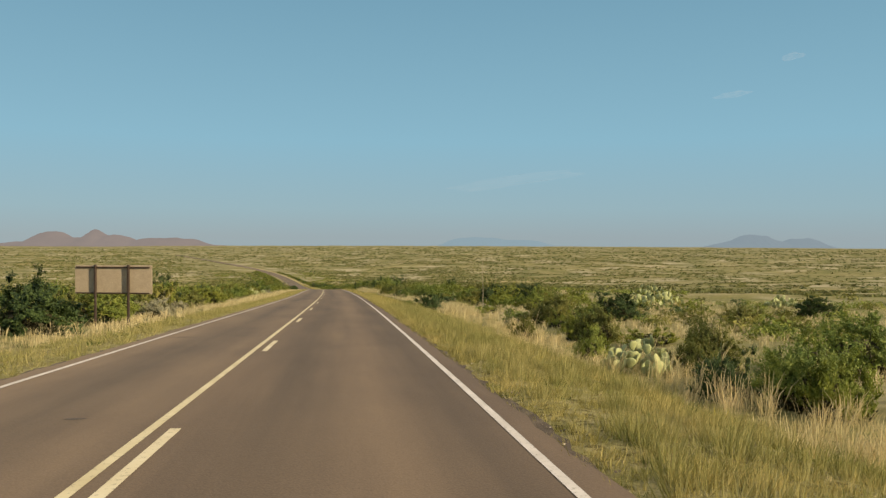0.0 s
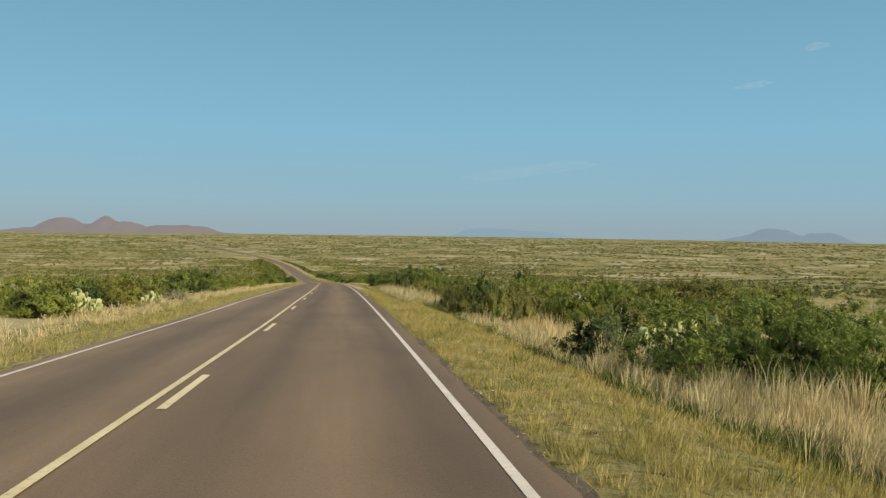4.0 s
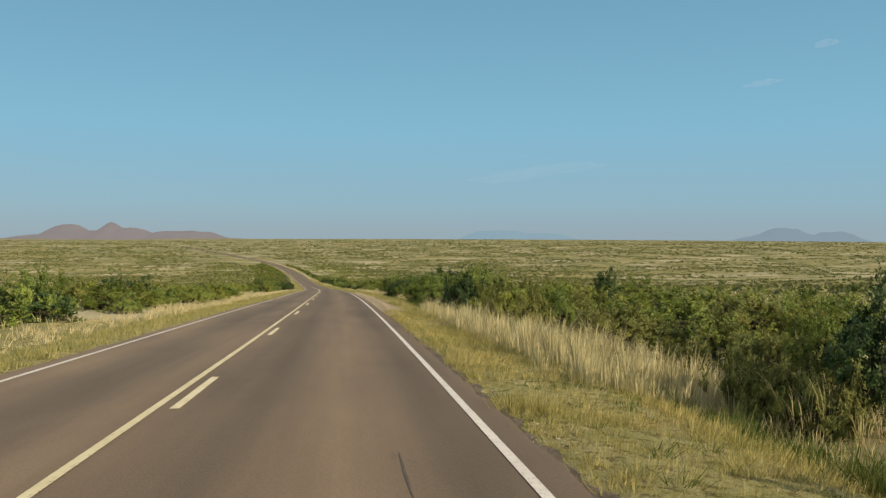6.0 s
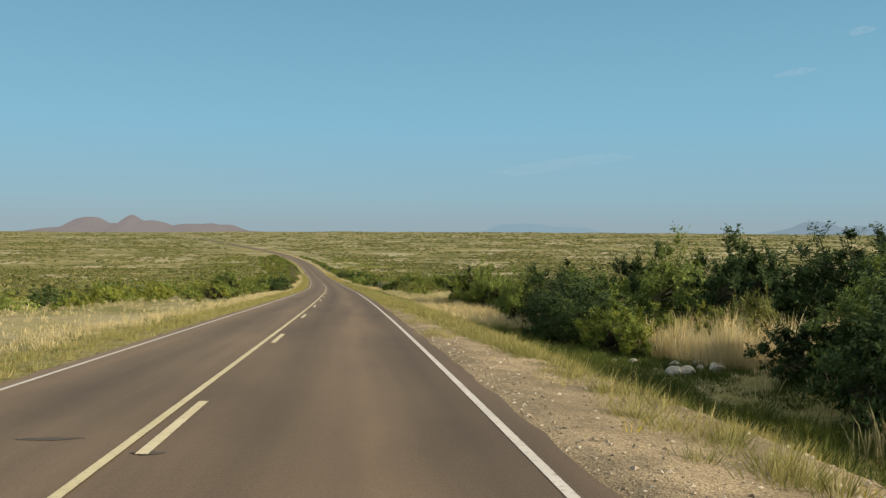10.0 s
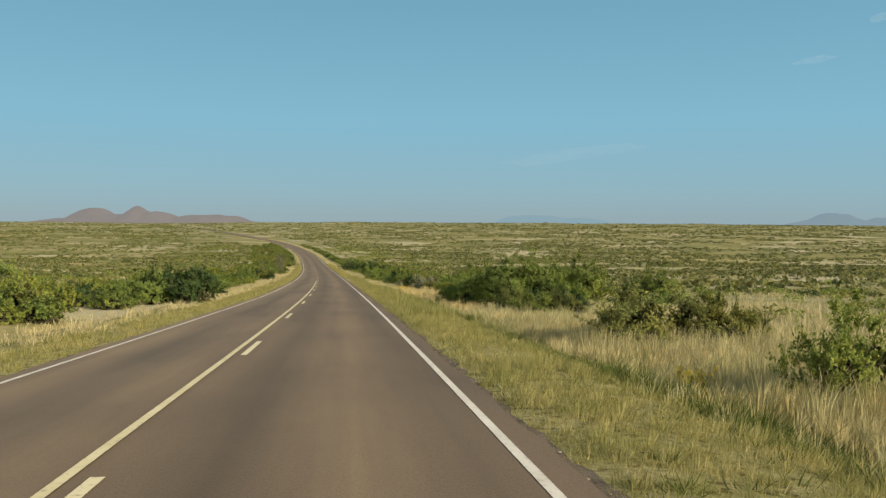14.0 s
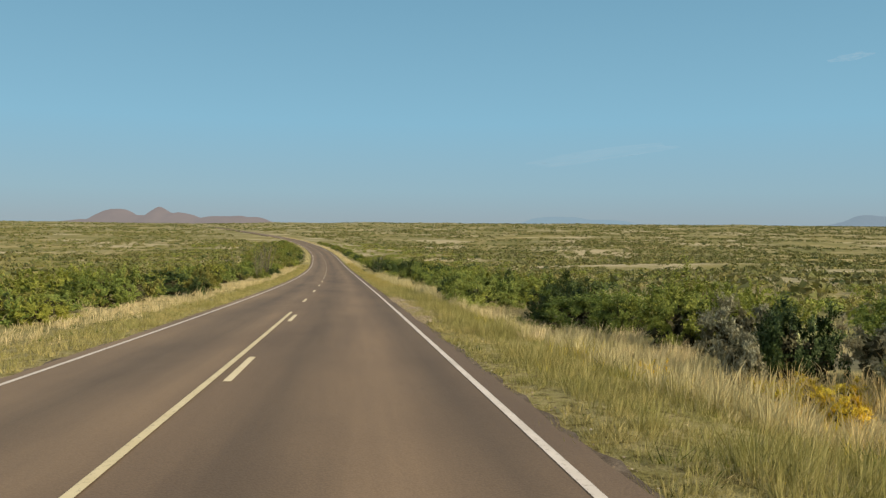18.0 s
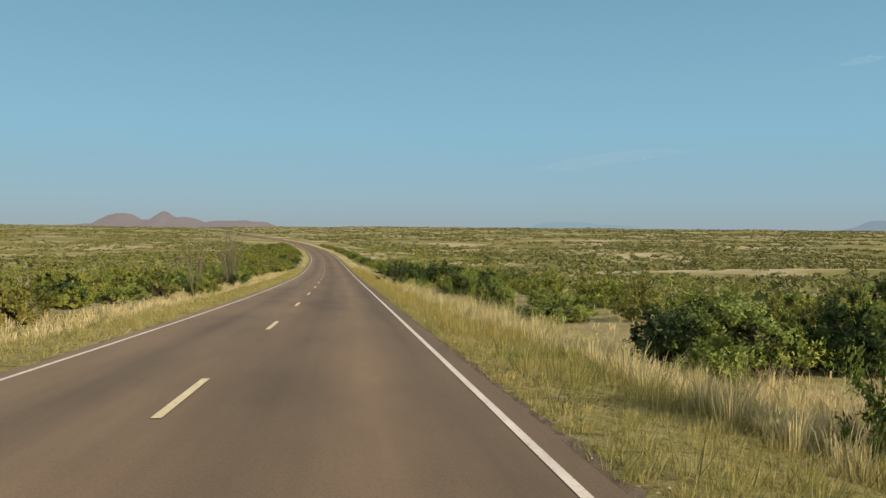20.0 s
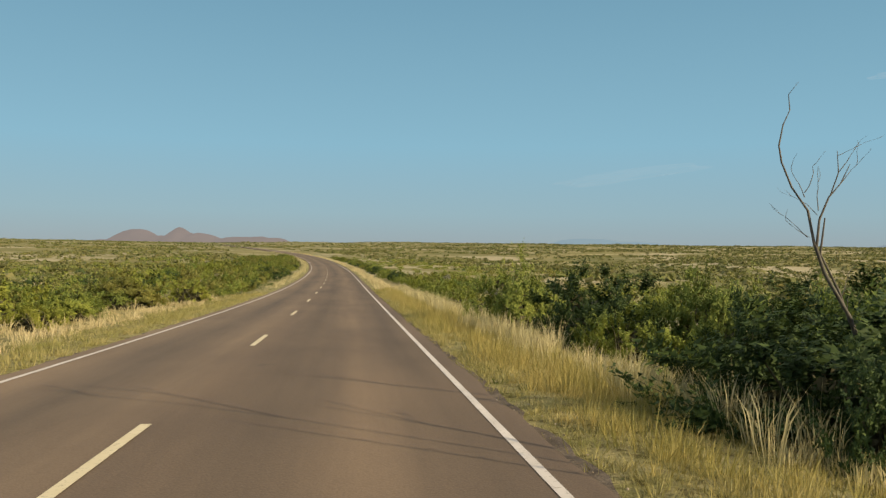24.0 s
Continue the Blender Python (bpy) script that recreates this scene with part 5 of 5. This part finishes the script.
def ocotillo(s, d, w, h, seed, wands=22):
    """Long thorny wands spreading from one foot, with short leaf tufts."""
    r = np.random.RandomState(seed)
    paths, pts = [], []
    for k in range(wands):
        a, reach, top = r.uniform(0, 6.283), w / 2 * r.uniform(0.4, 1.0), h * r.uniform(0.72, 1.0)
        p = []
        for j in range(7):
            t = j / 6
            out = reach * t ** 0.8 + 0.05
            q = np.array([out * math.cos(a), out * math.sin(a), top * t]) + r.uniform(-0.06, 0.06, 3) * (t > 0.3)
            p.append((q, 0.021 * (1 - 0.6 * t) + 0.004))
            if j:
                pts.append(q)
        paths.append(p)
        if r.rand() < 0.8:
            j = r.randint(3, 6)
            e = p[j][0]
            paths.append([(e, 0.011), (e + (r.uniform(-0.2, 0.2), r.uniform(-0.2, 0.2), 0.35), 0.009), (e + (r.uniform(-0.3, 0.3), r.uniform(-0.3, 0.3), 0.7), 0.004)])
    base = tagged(new("ocotillo"), "tall ocotillo with long thin grey-green thorny wands", "plant", "ocotillos")
    base.matrix_world = seat(s, d, 0)
    for q in paths:
        part("wand", stick("wand", [q], WAND, 5), base)
    v, f = leaves(r, np.array(pts), 7, 0.10, 0.022)
    part("foliage", mesh("ocotillo_foliage", v, f, [LEAF_OLIVE]), base)
    return base


WAND = plain_mat("ocotillo_bark", (0.085, 0.075, 0.052), (0.17, 0.15, 0.105), 16)
# the same bark darkened, as wands look backlit against the sky
BACKLIT_WAND = plain_mat("backlit_ocotillo_bark", (0.06, 0.05, 0.036), (0.12, 0.105, 0.075), 16)
ocotillo(452.5, -8.6, 3.5, 5.2, 1, 40)
ocotillo(427.5, -7.6, 2.2, 3.9, 2, 16)
ocotillo(447.0, -12.5, 2.0, 3.6, 3, 10)


def grown(r, p, way, L, rad, depth, out, spread=0.7, bend=0.35):
    """Forking dead limbs."""
    pts = [(p.copy(), rad)]
    n = 4
    for j in range(n):
        way = (way + Vector((r.uniform(-bend, bend), r.uniform(-bend, bend), r.uniform(-0.1, 0.25)))).normalized()
        p = p + way * (L / n)
        pts.append((p.copy(), rad * (1 - 0.12 * (j + 1))))
    out.append(pts)
    if depth:
        for _ in range(2 if depth > 1 else r.choice([1, 2])):
            w2 = (way + Vector((r.uniform(-spread, spread), r.uniform(-spread, spread), r.uniform(-0.1, 0.3)))).normalized()
            grown(r, p, w2, L * r.uniform(0.55, 0.8), rad * 0.55, depth - 1, out, spread, bend)


def dead_tree(s, d, h, seed):
    r = random.Random(seed)
    base = tagged(new("dead_tree"), "bare dead tree with crooked grey forking branches", "tree")
    base.matrix_world = seat(s, d, 0)
    V = Vector
    trunk = [[(V((0.95, 0.25, -0.1)), 0.0360), (V((0.72, 0.18, 0.9)), 0.0312), (V((0.42, 0.08, 1.7)), 0.0270), (V((0.12, 0.03, 2.2)), 0.0240), (V((0.0, 0, 2.52)), 0.0204)],
             [(V((0.62, 0.2, 1.2)), 0.0180), (V((0.30, 0.1, 2.0)), 0.0156), (V((0.08, 0.06, 2.42)), 0.0132), (V((0.12, 0.05, 2.82)), 0.0084)]]
    left = [[(V((0.0, 0, 2.5)), 0.0168), (V((-0.07, 0.03, 2.9)), 0.0150), (V((-0.24, 0.05, 3.16)), 0.0126), (V((-0.37, 0, 3.44)), 0.0108), (V((-0.41, -0.03, 3.62)), 0.0096),
             (V((-0.36, 0, 3.86)), 0.0078), (V((-0.29, 0, 4.02)), 0.0060), (V((-0.3, 0.02, 4.2)), 0.0048), (V((-0.2, 0, 4.34)), 0.0024)]]
    right = [[(V((0.02, 0, 2.5)), 0.0156), (V((0.03, -0.04, 2.8)), 0.0132), (V((0.14, 0, 3.05)), 0.0108), (V((0.27, 0.03, 3.2)), 0.0084), (V((0.36, 0, 3.42)), 0.0036)],
             [(V((0.16, 0, 3.08)), 0.0084), (V((0.22, -0.05, 3.32)), 0.0066), (V((0.2, -0.06, 3.56)), 0.0030)]]
    twigs = []
    for p, w in (((0.03, 0.02, 2.85), (-0.5, 0.2, 0.8)), ((-0.1, 0.05, 3.05), (-0.3, 0.3, 0.9)), ((-0.12, 0, 3.1), (0.4, -0.1, 0.7)), ((0.22, -0.05, 3.32), (0.5, 0.2, 0.9)),
                 ((-0.07, 0.02, 2.6), (-0.7, 0.2, 0.9)), ((-0.05, 0, 2.6), (-1, -0.1, 0.2)), ((0.27, 0.03, 3.2), (0.4, 0.3, 0.7)), ((0.2, -0.06, 3.5), (0.9, 0, 0.4)),
                 ((0.5, 0.1, 1.5), (-0.7, -0.1, 0.7)), ((0.03, 0, 2.9), (-0.4, -0.3, 0.9)), ((0.3, 0.1, 1.9), (0.5, 0.2, 0.9))):
        grown(r, V(p), V(w).normalized(), 0.33, 0.006, 1, twigs)
    stem = part("trunk", stick("trunk", trunk, DEAD_WOOD), base)
    limbs = [part("limb", stick("limb", q, DEAD_WOOD), base) for q in (left, right)]
    for q in twigs:
        x, _, z = q[0][0]
        part("twig", stick("twig", [q], DEAD_WOOD, 4), stem if z < 2.4 else limbs[0 if x < 0 else 1])
    return base


plant("mesquite_tree", 213.4, 11.9, 3.4, 2.7, 4)
dead_tree(459.6, 7.25, 4.5, 3)
plant("dark_bush", 459.0, 7.7, 1.5, 1.6, 3)


def forked_ocotillo(s, d):
    """Two long forking wands and a sheaf that leans away from the road."""
    V = Vector
    base = tagged(new("ocotillo"), "tall ocotillo, toned dark as if backlit, with two forking wands and a leaning sheaf", "plant", "ocotillos")
    base.matrix_world = seat(s, d, 8) @ Matrix.Diagonal((1.28, 1.28, 1.2, 1))
    r = np.random.RandomState(77)
    lines = [[V((0, 0, -0.1)), V((0.06, 0, 1.2)), V((0.1, 0, 2.3)), V((0.05, 0, 3.2))],
             [V((0.05, 0, 3.2)), V((-0.2, 0.05, 3.6)), V((-0.45, 0, 4.1)), V((-0.7, 0, 4.5))],
             [V((0.05, 0, 3.2)), V((0.3, -0.05, 3.7)), V((0.45, 0, 4.2)), V((0.78, 0, 4.7))],
             [V((-0.45, 0, 4.1)), V((-0.42, 0.1, 4.4)), V((-0.38, 0.1, 4.6))], [V((0.45, 0, 4.2)), V((0.42, -0.1, 4.5)), V((0.36, -0.1, 4.75))],
             [V((0.1, 0, -0.1)), V((0.3, 0.1, 1.1)), V((0.55, 0.1, 2.2)), V((1.0, 0.1, 3.1)), V((1.6, 0.1, 3.9))],
             [V((0.12, 0, -0.1)), V((0.36, -0.1, 1.1)), V((0.7, -0.1, 2.2)), V((1.05, -0.05, 2.9)), V((1.35, -0.05, 3.8))],
             [V((1.0, 0.1, 3.1)), V((1.3, 0.15, 3.3)), V((1.65, 0.15, 3.5))],
             [V((-0.1, 0, 0)), V((-0.5, 0.1, 1.4)), V((-0.6, 0.1, 2.2)), V((-0.85, 0.1, 3.0))]]
    pts = []
    for line in lines:
        top = line[-1].z
        part("wand", stick("wand", [[(q, 0.007 + 0.004 * (top - q.z)) for q in line]], BACKLIT_WAND, 5), base)
        for a, b in zip(line, line[1:]):
            pts += [np.array(a.lerp(b, k / 6)) + r.normal(size=3) * 0.02 for k in range(6) if a.z > 0.8]
    v, f = leaves(r, np.array(pts), 4, 0.03, 0.018)
    part("foliage", mesh("ocotillo_foliage", v, f, [LEAF_DARK]), base)
    return base


forked_ocotillo(455.4, 7.6)
plant("dark_bush", 460.2, 8.3, 3.5, 2.1, 2)
plant("mesquite_bush", 460.9, 9.4, 2.2, 2.4, 1)
plant("dark_bush", 458.6, 9.3, 2.6, 2.4, 4)


def cholla(s, d, w, h, seed):
    r = random.Random(seed)
    out = []
    for _ in range(7):
        grown(r, Vector((r.uniform(-0.15, 0.15), r.uniform(-0.15, 0.15), 0)), Vector((r.uniform(-0.7, 0.7), r.uniform(-0.7, 0.7), 1)).normalized(), h * 0.5, 0.035, 2, out, 0.9, 0.3)
    base = tagged(new("cholla"), "pale grey-green branching cholla cactus", "cactus")
    base.matrix_world = seat(s, d, 0)
    part("branch", stick("branch", [[(p, 0.028) for p, _ in q] for q in out], PAD), base)
    return base


cholla(482.0, 9.6, 1.6, 1.6, 2)
cholla(353.3, 12.4, 1.8, 1.3, 5)


def fallen_branch(s, d, size, seed):
    """Dry broken twigs lying on the ground."""
    r = random.Random(seed)
    base = tagged(new("fallen_branch"), "dry grey broken branch lying on the gravel", "branch", "fallen branches")
    base.matrix_world = seat(s, d, seed * 61, 0.0)
    for _ in range(3):
        out = []
        grown(r, Vector((r.uniform(-0.2, 0.2), r.uniform(-0.2, 0.2), 0.05)), Vector((1, r.uniform(-0.6, 0.6), 0.05)).normalized(), size * r.uniform(0.4, 0.6), 0.018, 2, out, 0.8, 0.3)
        out = [[(Vector((q.x, q.y, 0.03 + 0.35 * abs(q.z))), w) for q, w in line] for line in out]
        part("twig", stick("twig", out, DEAD_WOOD, 4), base)
    return base


for k, (s, d, size) in enumerate(((164.6, 7.5, 1.2), (163.2, 7.5, 0.9), (165.8, 7.9, 1.0), (162.0, 8.2, 0.8), (188.6, 7.6, 0.6))):
    fallen_branch(s, d, size, 40 + k)


# the road sign seen from behind
TAN = plain_mat("weathered_tan_board", (0.34, 0.265, 0.18), (0.41, 0.322, 0.222), 3, 0.8, 0, 0.1)
STEEL = plain_mat("rust_brown_steel", (0.045, 0.03, 0.022), (0.085, 0.06, 0.045), 10, 0.6, 0.3)


def beam(name, size, at, mat, parent, bevel=0.008):
    bm = bmesh.new()
    bmesh.ops.create_cube(bm, size=1.0)
    bmesh.ops.scale(bm, vec=size, verts=bm.verts)
    bmesh.ops.bevel(bm, geom=bm.edges[:], offset=bevel, segments=1, affect="EDGES")
    o = part(name, bm_mesh(name, bm, [mat]), parent)
    o.location = at
    return o


sign = tagged(new("road_sign"), "back of a wide tan road sign on two dark steel posts", "sign")
sx, sy, _ = on_road(34.5, -7.7)
sign.matrix_world = pose(sx, sy, ground_at(sx, sy) - 0.05, 0, 0, -4)
LOW = 1.42
board = beam("board", (3.36, 0.03, 1.22), (0, 0.0, LOW + 0.61), TAN, sign)
for pz in (-0.57, 0.52):
    beam("rail", (3.2, 0.045, 0.055), (-0.02, -0.04, pz), STEEL, board)
for px in (-0.76, 0.68):
    mid = (LOW + 1.25 - 0.3) / 2
    post = beam("post", (0.085, 0.10, LOW + 1.25 + 0.3), (px, -0.085, mid), STEEL, sign)
    for pz in (0.04, 1.13):
        beam("bolt", (0.03, 0.03, 0.03), (0.06, 0.015, LOW + pz - mid), STEEL, post, 0.004)

# pale stones under the trees
STONE = plain_mat("pale_limestone", (0.34, 0.30, 0.225), (0.52, 0.465, 0.36), 5, 0.9, 0, 0.6, 0.02)


def rock(s, d, size, seed):
    r = random.Random(seed)
    bm = bmesh.new()
    bmesh.ops.create_icosphere(bm, subdivisions=2, radius=1.0)
    off = Vector((seed * 3.1, 0, 0))
    for v in bm.verts:
        v.co *= 1 + 0.35 * noise.noise(v.co * 1.3 + off) + 0.1 * noise.noise(v.co * 4 + off)
        v.co = Vector((v.co.x * size, v.co.y * size * 0.8, v.co.z * size * 0.6))
    o = tagged(new("rock", bm_mesh("rock", bm, [STONE])), "pale rough limestone rock lying in dry grass", "rock", "pale rocks")
    o.matrix_world = seat(s, d, r.uniform(0, 360), -size * 0.25)
    return o


for k in range(9):
    rock(200.5 + 0.8 * math.sin(k * 2.1), 10.6 + 0.7 * math.cos(k * 1.7), 0.13 + 0.06 * (k % 3), k)
rock(202.6, 9.9, 0.15, 20)
rock(203.2, 9.6, 0.1, 21)

# tar marks and cracks on the asphalt
TAR = plain_mat("dark_tar", (0.062, 0.05, 0.04), (0.10, 0.08, 0.062), 6, 0.8)


def tar_mark(s, d, along, across, seed, label):
    """A thin ragged dark stain or sealed crack."""
    r = random.Random(seed)
    n = 14
    vs, fs = [], []
    long_way = along >= across
    for k in range(n + 1):
        t = k / n
        width = (across if long_way else along) * (0.25 + 0.75 * math.sin(math.pi * t)) * r.uniform(0.75, 1.1)
        wob = (across if long_way else along) * (0.25 * math.sin(3 * t + seed) + r.uniform(-0.08, 0.08))
        for e in (-0.5, 0.5):
            if long_way:
                q = on_road(s + along * (t - 0.5), d + wob + e * width, 0.004)
            else:
                q = on_road(s + wob + e * width, d + across * (t - 0.5), 0.004)
            vs.append(q)
        if k:
            fs.append((2 * k - 2, 2 * k - 1, 2 * k + 1, 2 * k))
    part("tar_mark", mesh("tar_mark", vs, fs, [TAR]), road, label)


tar_mark(94.3, 3.25, 0.28, 0.42, 1, "dark tar stain")
tar_mark(190.0, -0.9, 0.16, 0.7, 2, "dark crack")
tar_mark(189.2, 0.25, 0.14, 0.32, 3, "dark tar stain")
tar_mark(368.0, -0.5, 0.08, 0.7, 4, "dark crack")
tar_mark(52.0, 2.9, 0.4, 1.6, 5, "dark patch of tar")
tar_mark(43.0, 1.1, 0.25, 1.1, 6, "dark crack")
tar_mark(112.6, 2.75, 1.7, 0.025, 9, "dark crack")
tar_mark(9.3, -1.1, 0.1, 0.25, 10, "dark crack")
tar_mark(22.0, -2.4, 0.22, 0.7, 11, "dark crack")
tar_mark(22.6, -0.9, 0.12, 1.0, 12, "dark crack")
tar_mark(34.0, 1.6, 0.12, 1.0, 13, "dark crack")
tar_mark(202.5, 2.5, 0.5, 0.1, 14, "dark tar stain")
tar_mark(214.0, 1.6, 0.1, 0.8, 15, "dark crack")
tar_mark(221.0, -1.7, 0.12, 0.8, 16, "dark crack")
tar_mark(292.0, -1.6, 0.16, 0.9, 17, "dark crack")
tar_mark(300.0, -1.4, 0.12, 1.0, 18, "dark crack")
tar_mark(327.5, -1.3, 0.12, 0.9, 19, "dark crack")
tar_mark(412.0, 0.0, 9.0, 0.02, 20, "long crack along the middle")
tar_mark(430.0, 0.0, 7.0, 0.02, 21, "long crack along the middle")


def pebbles(name, label, s0, s1, d0, d1, n, size, seed):
    """Loose stones over the gravel, as one spread."""
    r = np.random.RandomState(seed)
    p = on_road(r.uniform(s0, s1, n), d0 + (d1 - d0) * r.uniform(0, 1, n) ** 1.3)
    p[:, 2] = ground_z(p[:, 0], p[:, 1]) + 0.06
    t = np.array([(0, 0, 1), (1, 0, 0.1), (0.2, 0.9, 0), (-0.9, 0.3, 0.1), (-0.3, -0.95, 0), (0, 0, -0.7)], float)
    k = size * r.uniform(0.4, 1.5, (n, 1, 1)) * r.uniform(0.7, 1.2, (n, 1, 3)) * (1, 1, 0.6)
    a = r.uniform(0, 6.283, n)[:, None]
    x, y = t[None, :, 0] * np.cos(a) - t[None, :, 1] * np.sin(a), t[None, :, 0] * np.sin(a) + t[None, :, 1] * np.cos(a)
    v = np.stack([x, y, np.repeat(t[None, :, 2], n, 0)], -1) * k + r.normal(size=(n, 6, 3)) * 0.12 * size + p[:, None, :]
    f = np.array([(0, 1, 2), (0, 2, 3), (0, 3, 4), (0, 4, 1), (5, 2, 1), (5, 3, 2), (5, 4, 3), (5, 1, 4)])
    f = (f[None] + 6 * np.arange(n)[:, None, None]).reshape(-1, 3)
    tagged(new(name, mesh(name, v.reshape(-1, 3), f, [PEBBLE])), label, "gravel", kind="stuff")


m = Mat("loose_stone", 0.95, 0, 0.1)
m.color(m.ramp(m.island(), [(0.0, (0.13, 0.10, 0.07)), (0.6, (0.30, 0.24, 0.17)), (1.0, (0.50, 0.43, 0.33))]))
PEBBLE = m.m
pebbles("loose_gravel", "loose tan stones scattered over the bare verge", 146, 216, 4.2, 7.4, 5000, 0.028, 1)
pebbles("loose_gravel", "loose grey and tan stones along the stony patch", 360, 379, 4.1, 5.4, 900, 0.03, 2)
pebbles("loose_gravel", "loose stones along the asphalt's edge", 0, 470, 4.05, 4.5, 4000, 0.016, 3)


def cloud(at, size, seed, share):
    """A thin far wisp of cloud."""
    m = Mat("cloud_wisp", 1.0, 0, 0)
    # the wisp's daylight is put in as a glow, thinned by noise
    em = m.n("ShaderNodeEmission", Strength=1.0)
    em.inputs["Color"].default_value = (0.42, 0.47, 0.5, 1)
    clear = m.t.nodes.new("ShaderNodeBsdfTransparent")
    mx = m.t.nodes.new("ShaderNodeMixShader")
    vec = m.coord((1.6, 1.6, 3.0))
    m.link(m.ramp(m.noise(1.2, 5, 0.65, vec), [(0.38, 0.0), (0.75, share)]), mx.inputs[0])
    m.link(clear.outputs[0], mx.inputs[1])
    m.link(em.outputs[0], mx.inputs[2])
    m.link(mx.outputs[0], m.out.inputs["Surface"])
    bm = bmesh.new()
    bmesh.ops.create_icosphere(bm, subdivisions=3, radius=1.0)
    for v in bm.verts:
        v.co *= 1 + 0.5 * noise.noise(v.co * 1.5 + Vector((seed, 0, 0)))
    o = tagged(new("cloud", bm_mesh("cloud", bm, [m.m], True)), "small thin white wisp of cloud", "cloud", "cloud wisps", "structure")
    o.matrix_world = pose(*at, 0, -8, 0) @ Matrix.Diagonal((*size, 1))
    o.visible_shadow = False


cloud((2090, 4700, 1090), (62, 50, 20), 1, 0.22)
cloud((1730, 4700, 860), (95, 60, 17), 2, 0.2)
cloud((420, 4700, 340), (420, 80, 30), 3, 0.12)
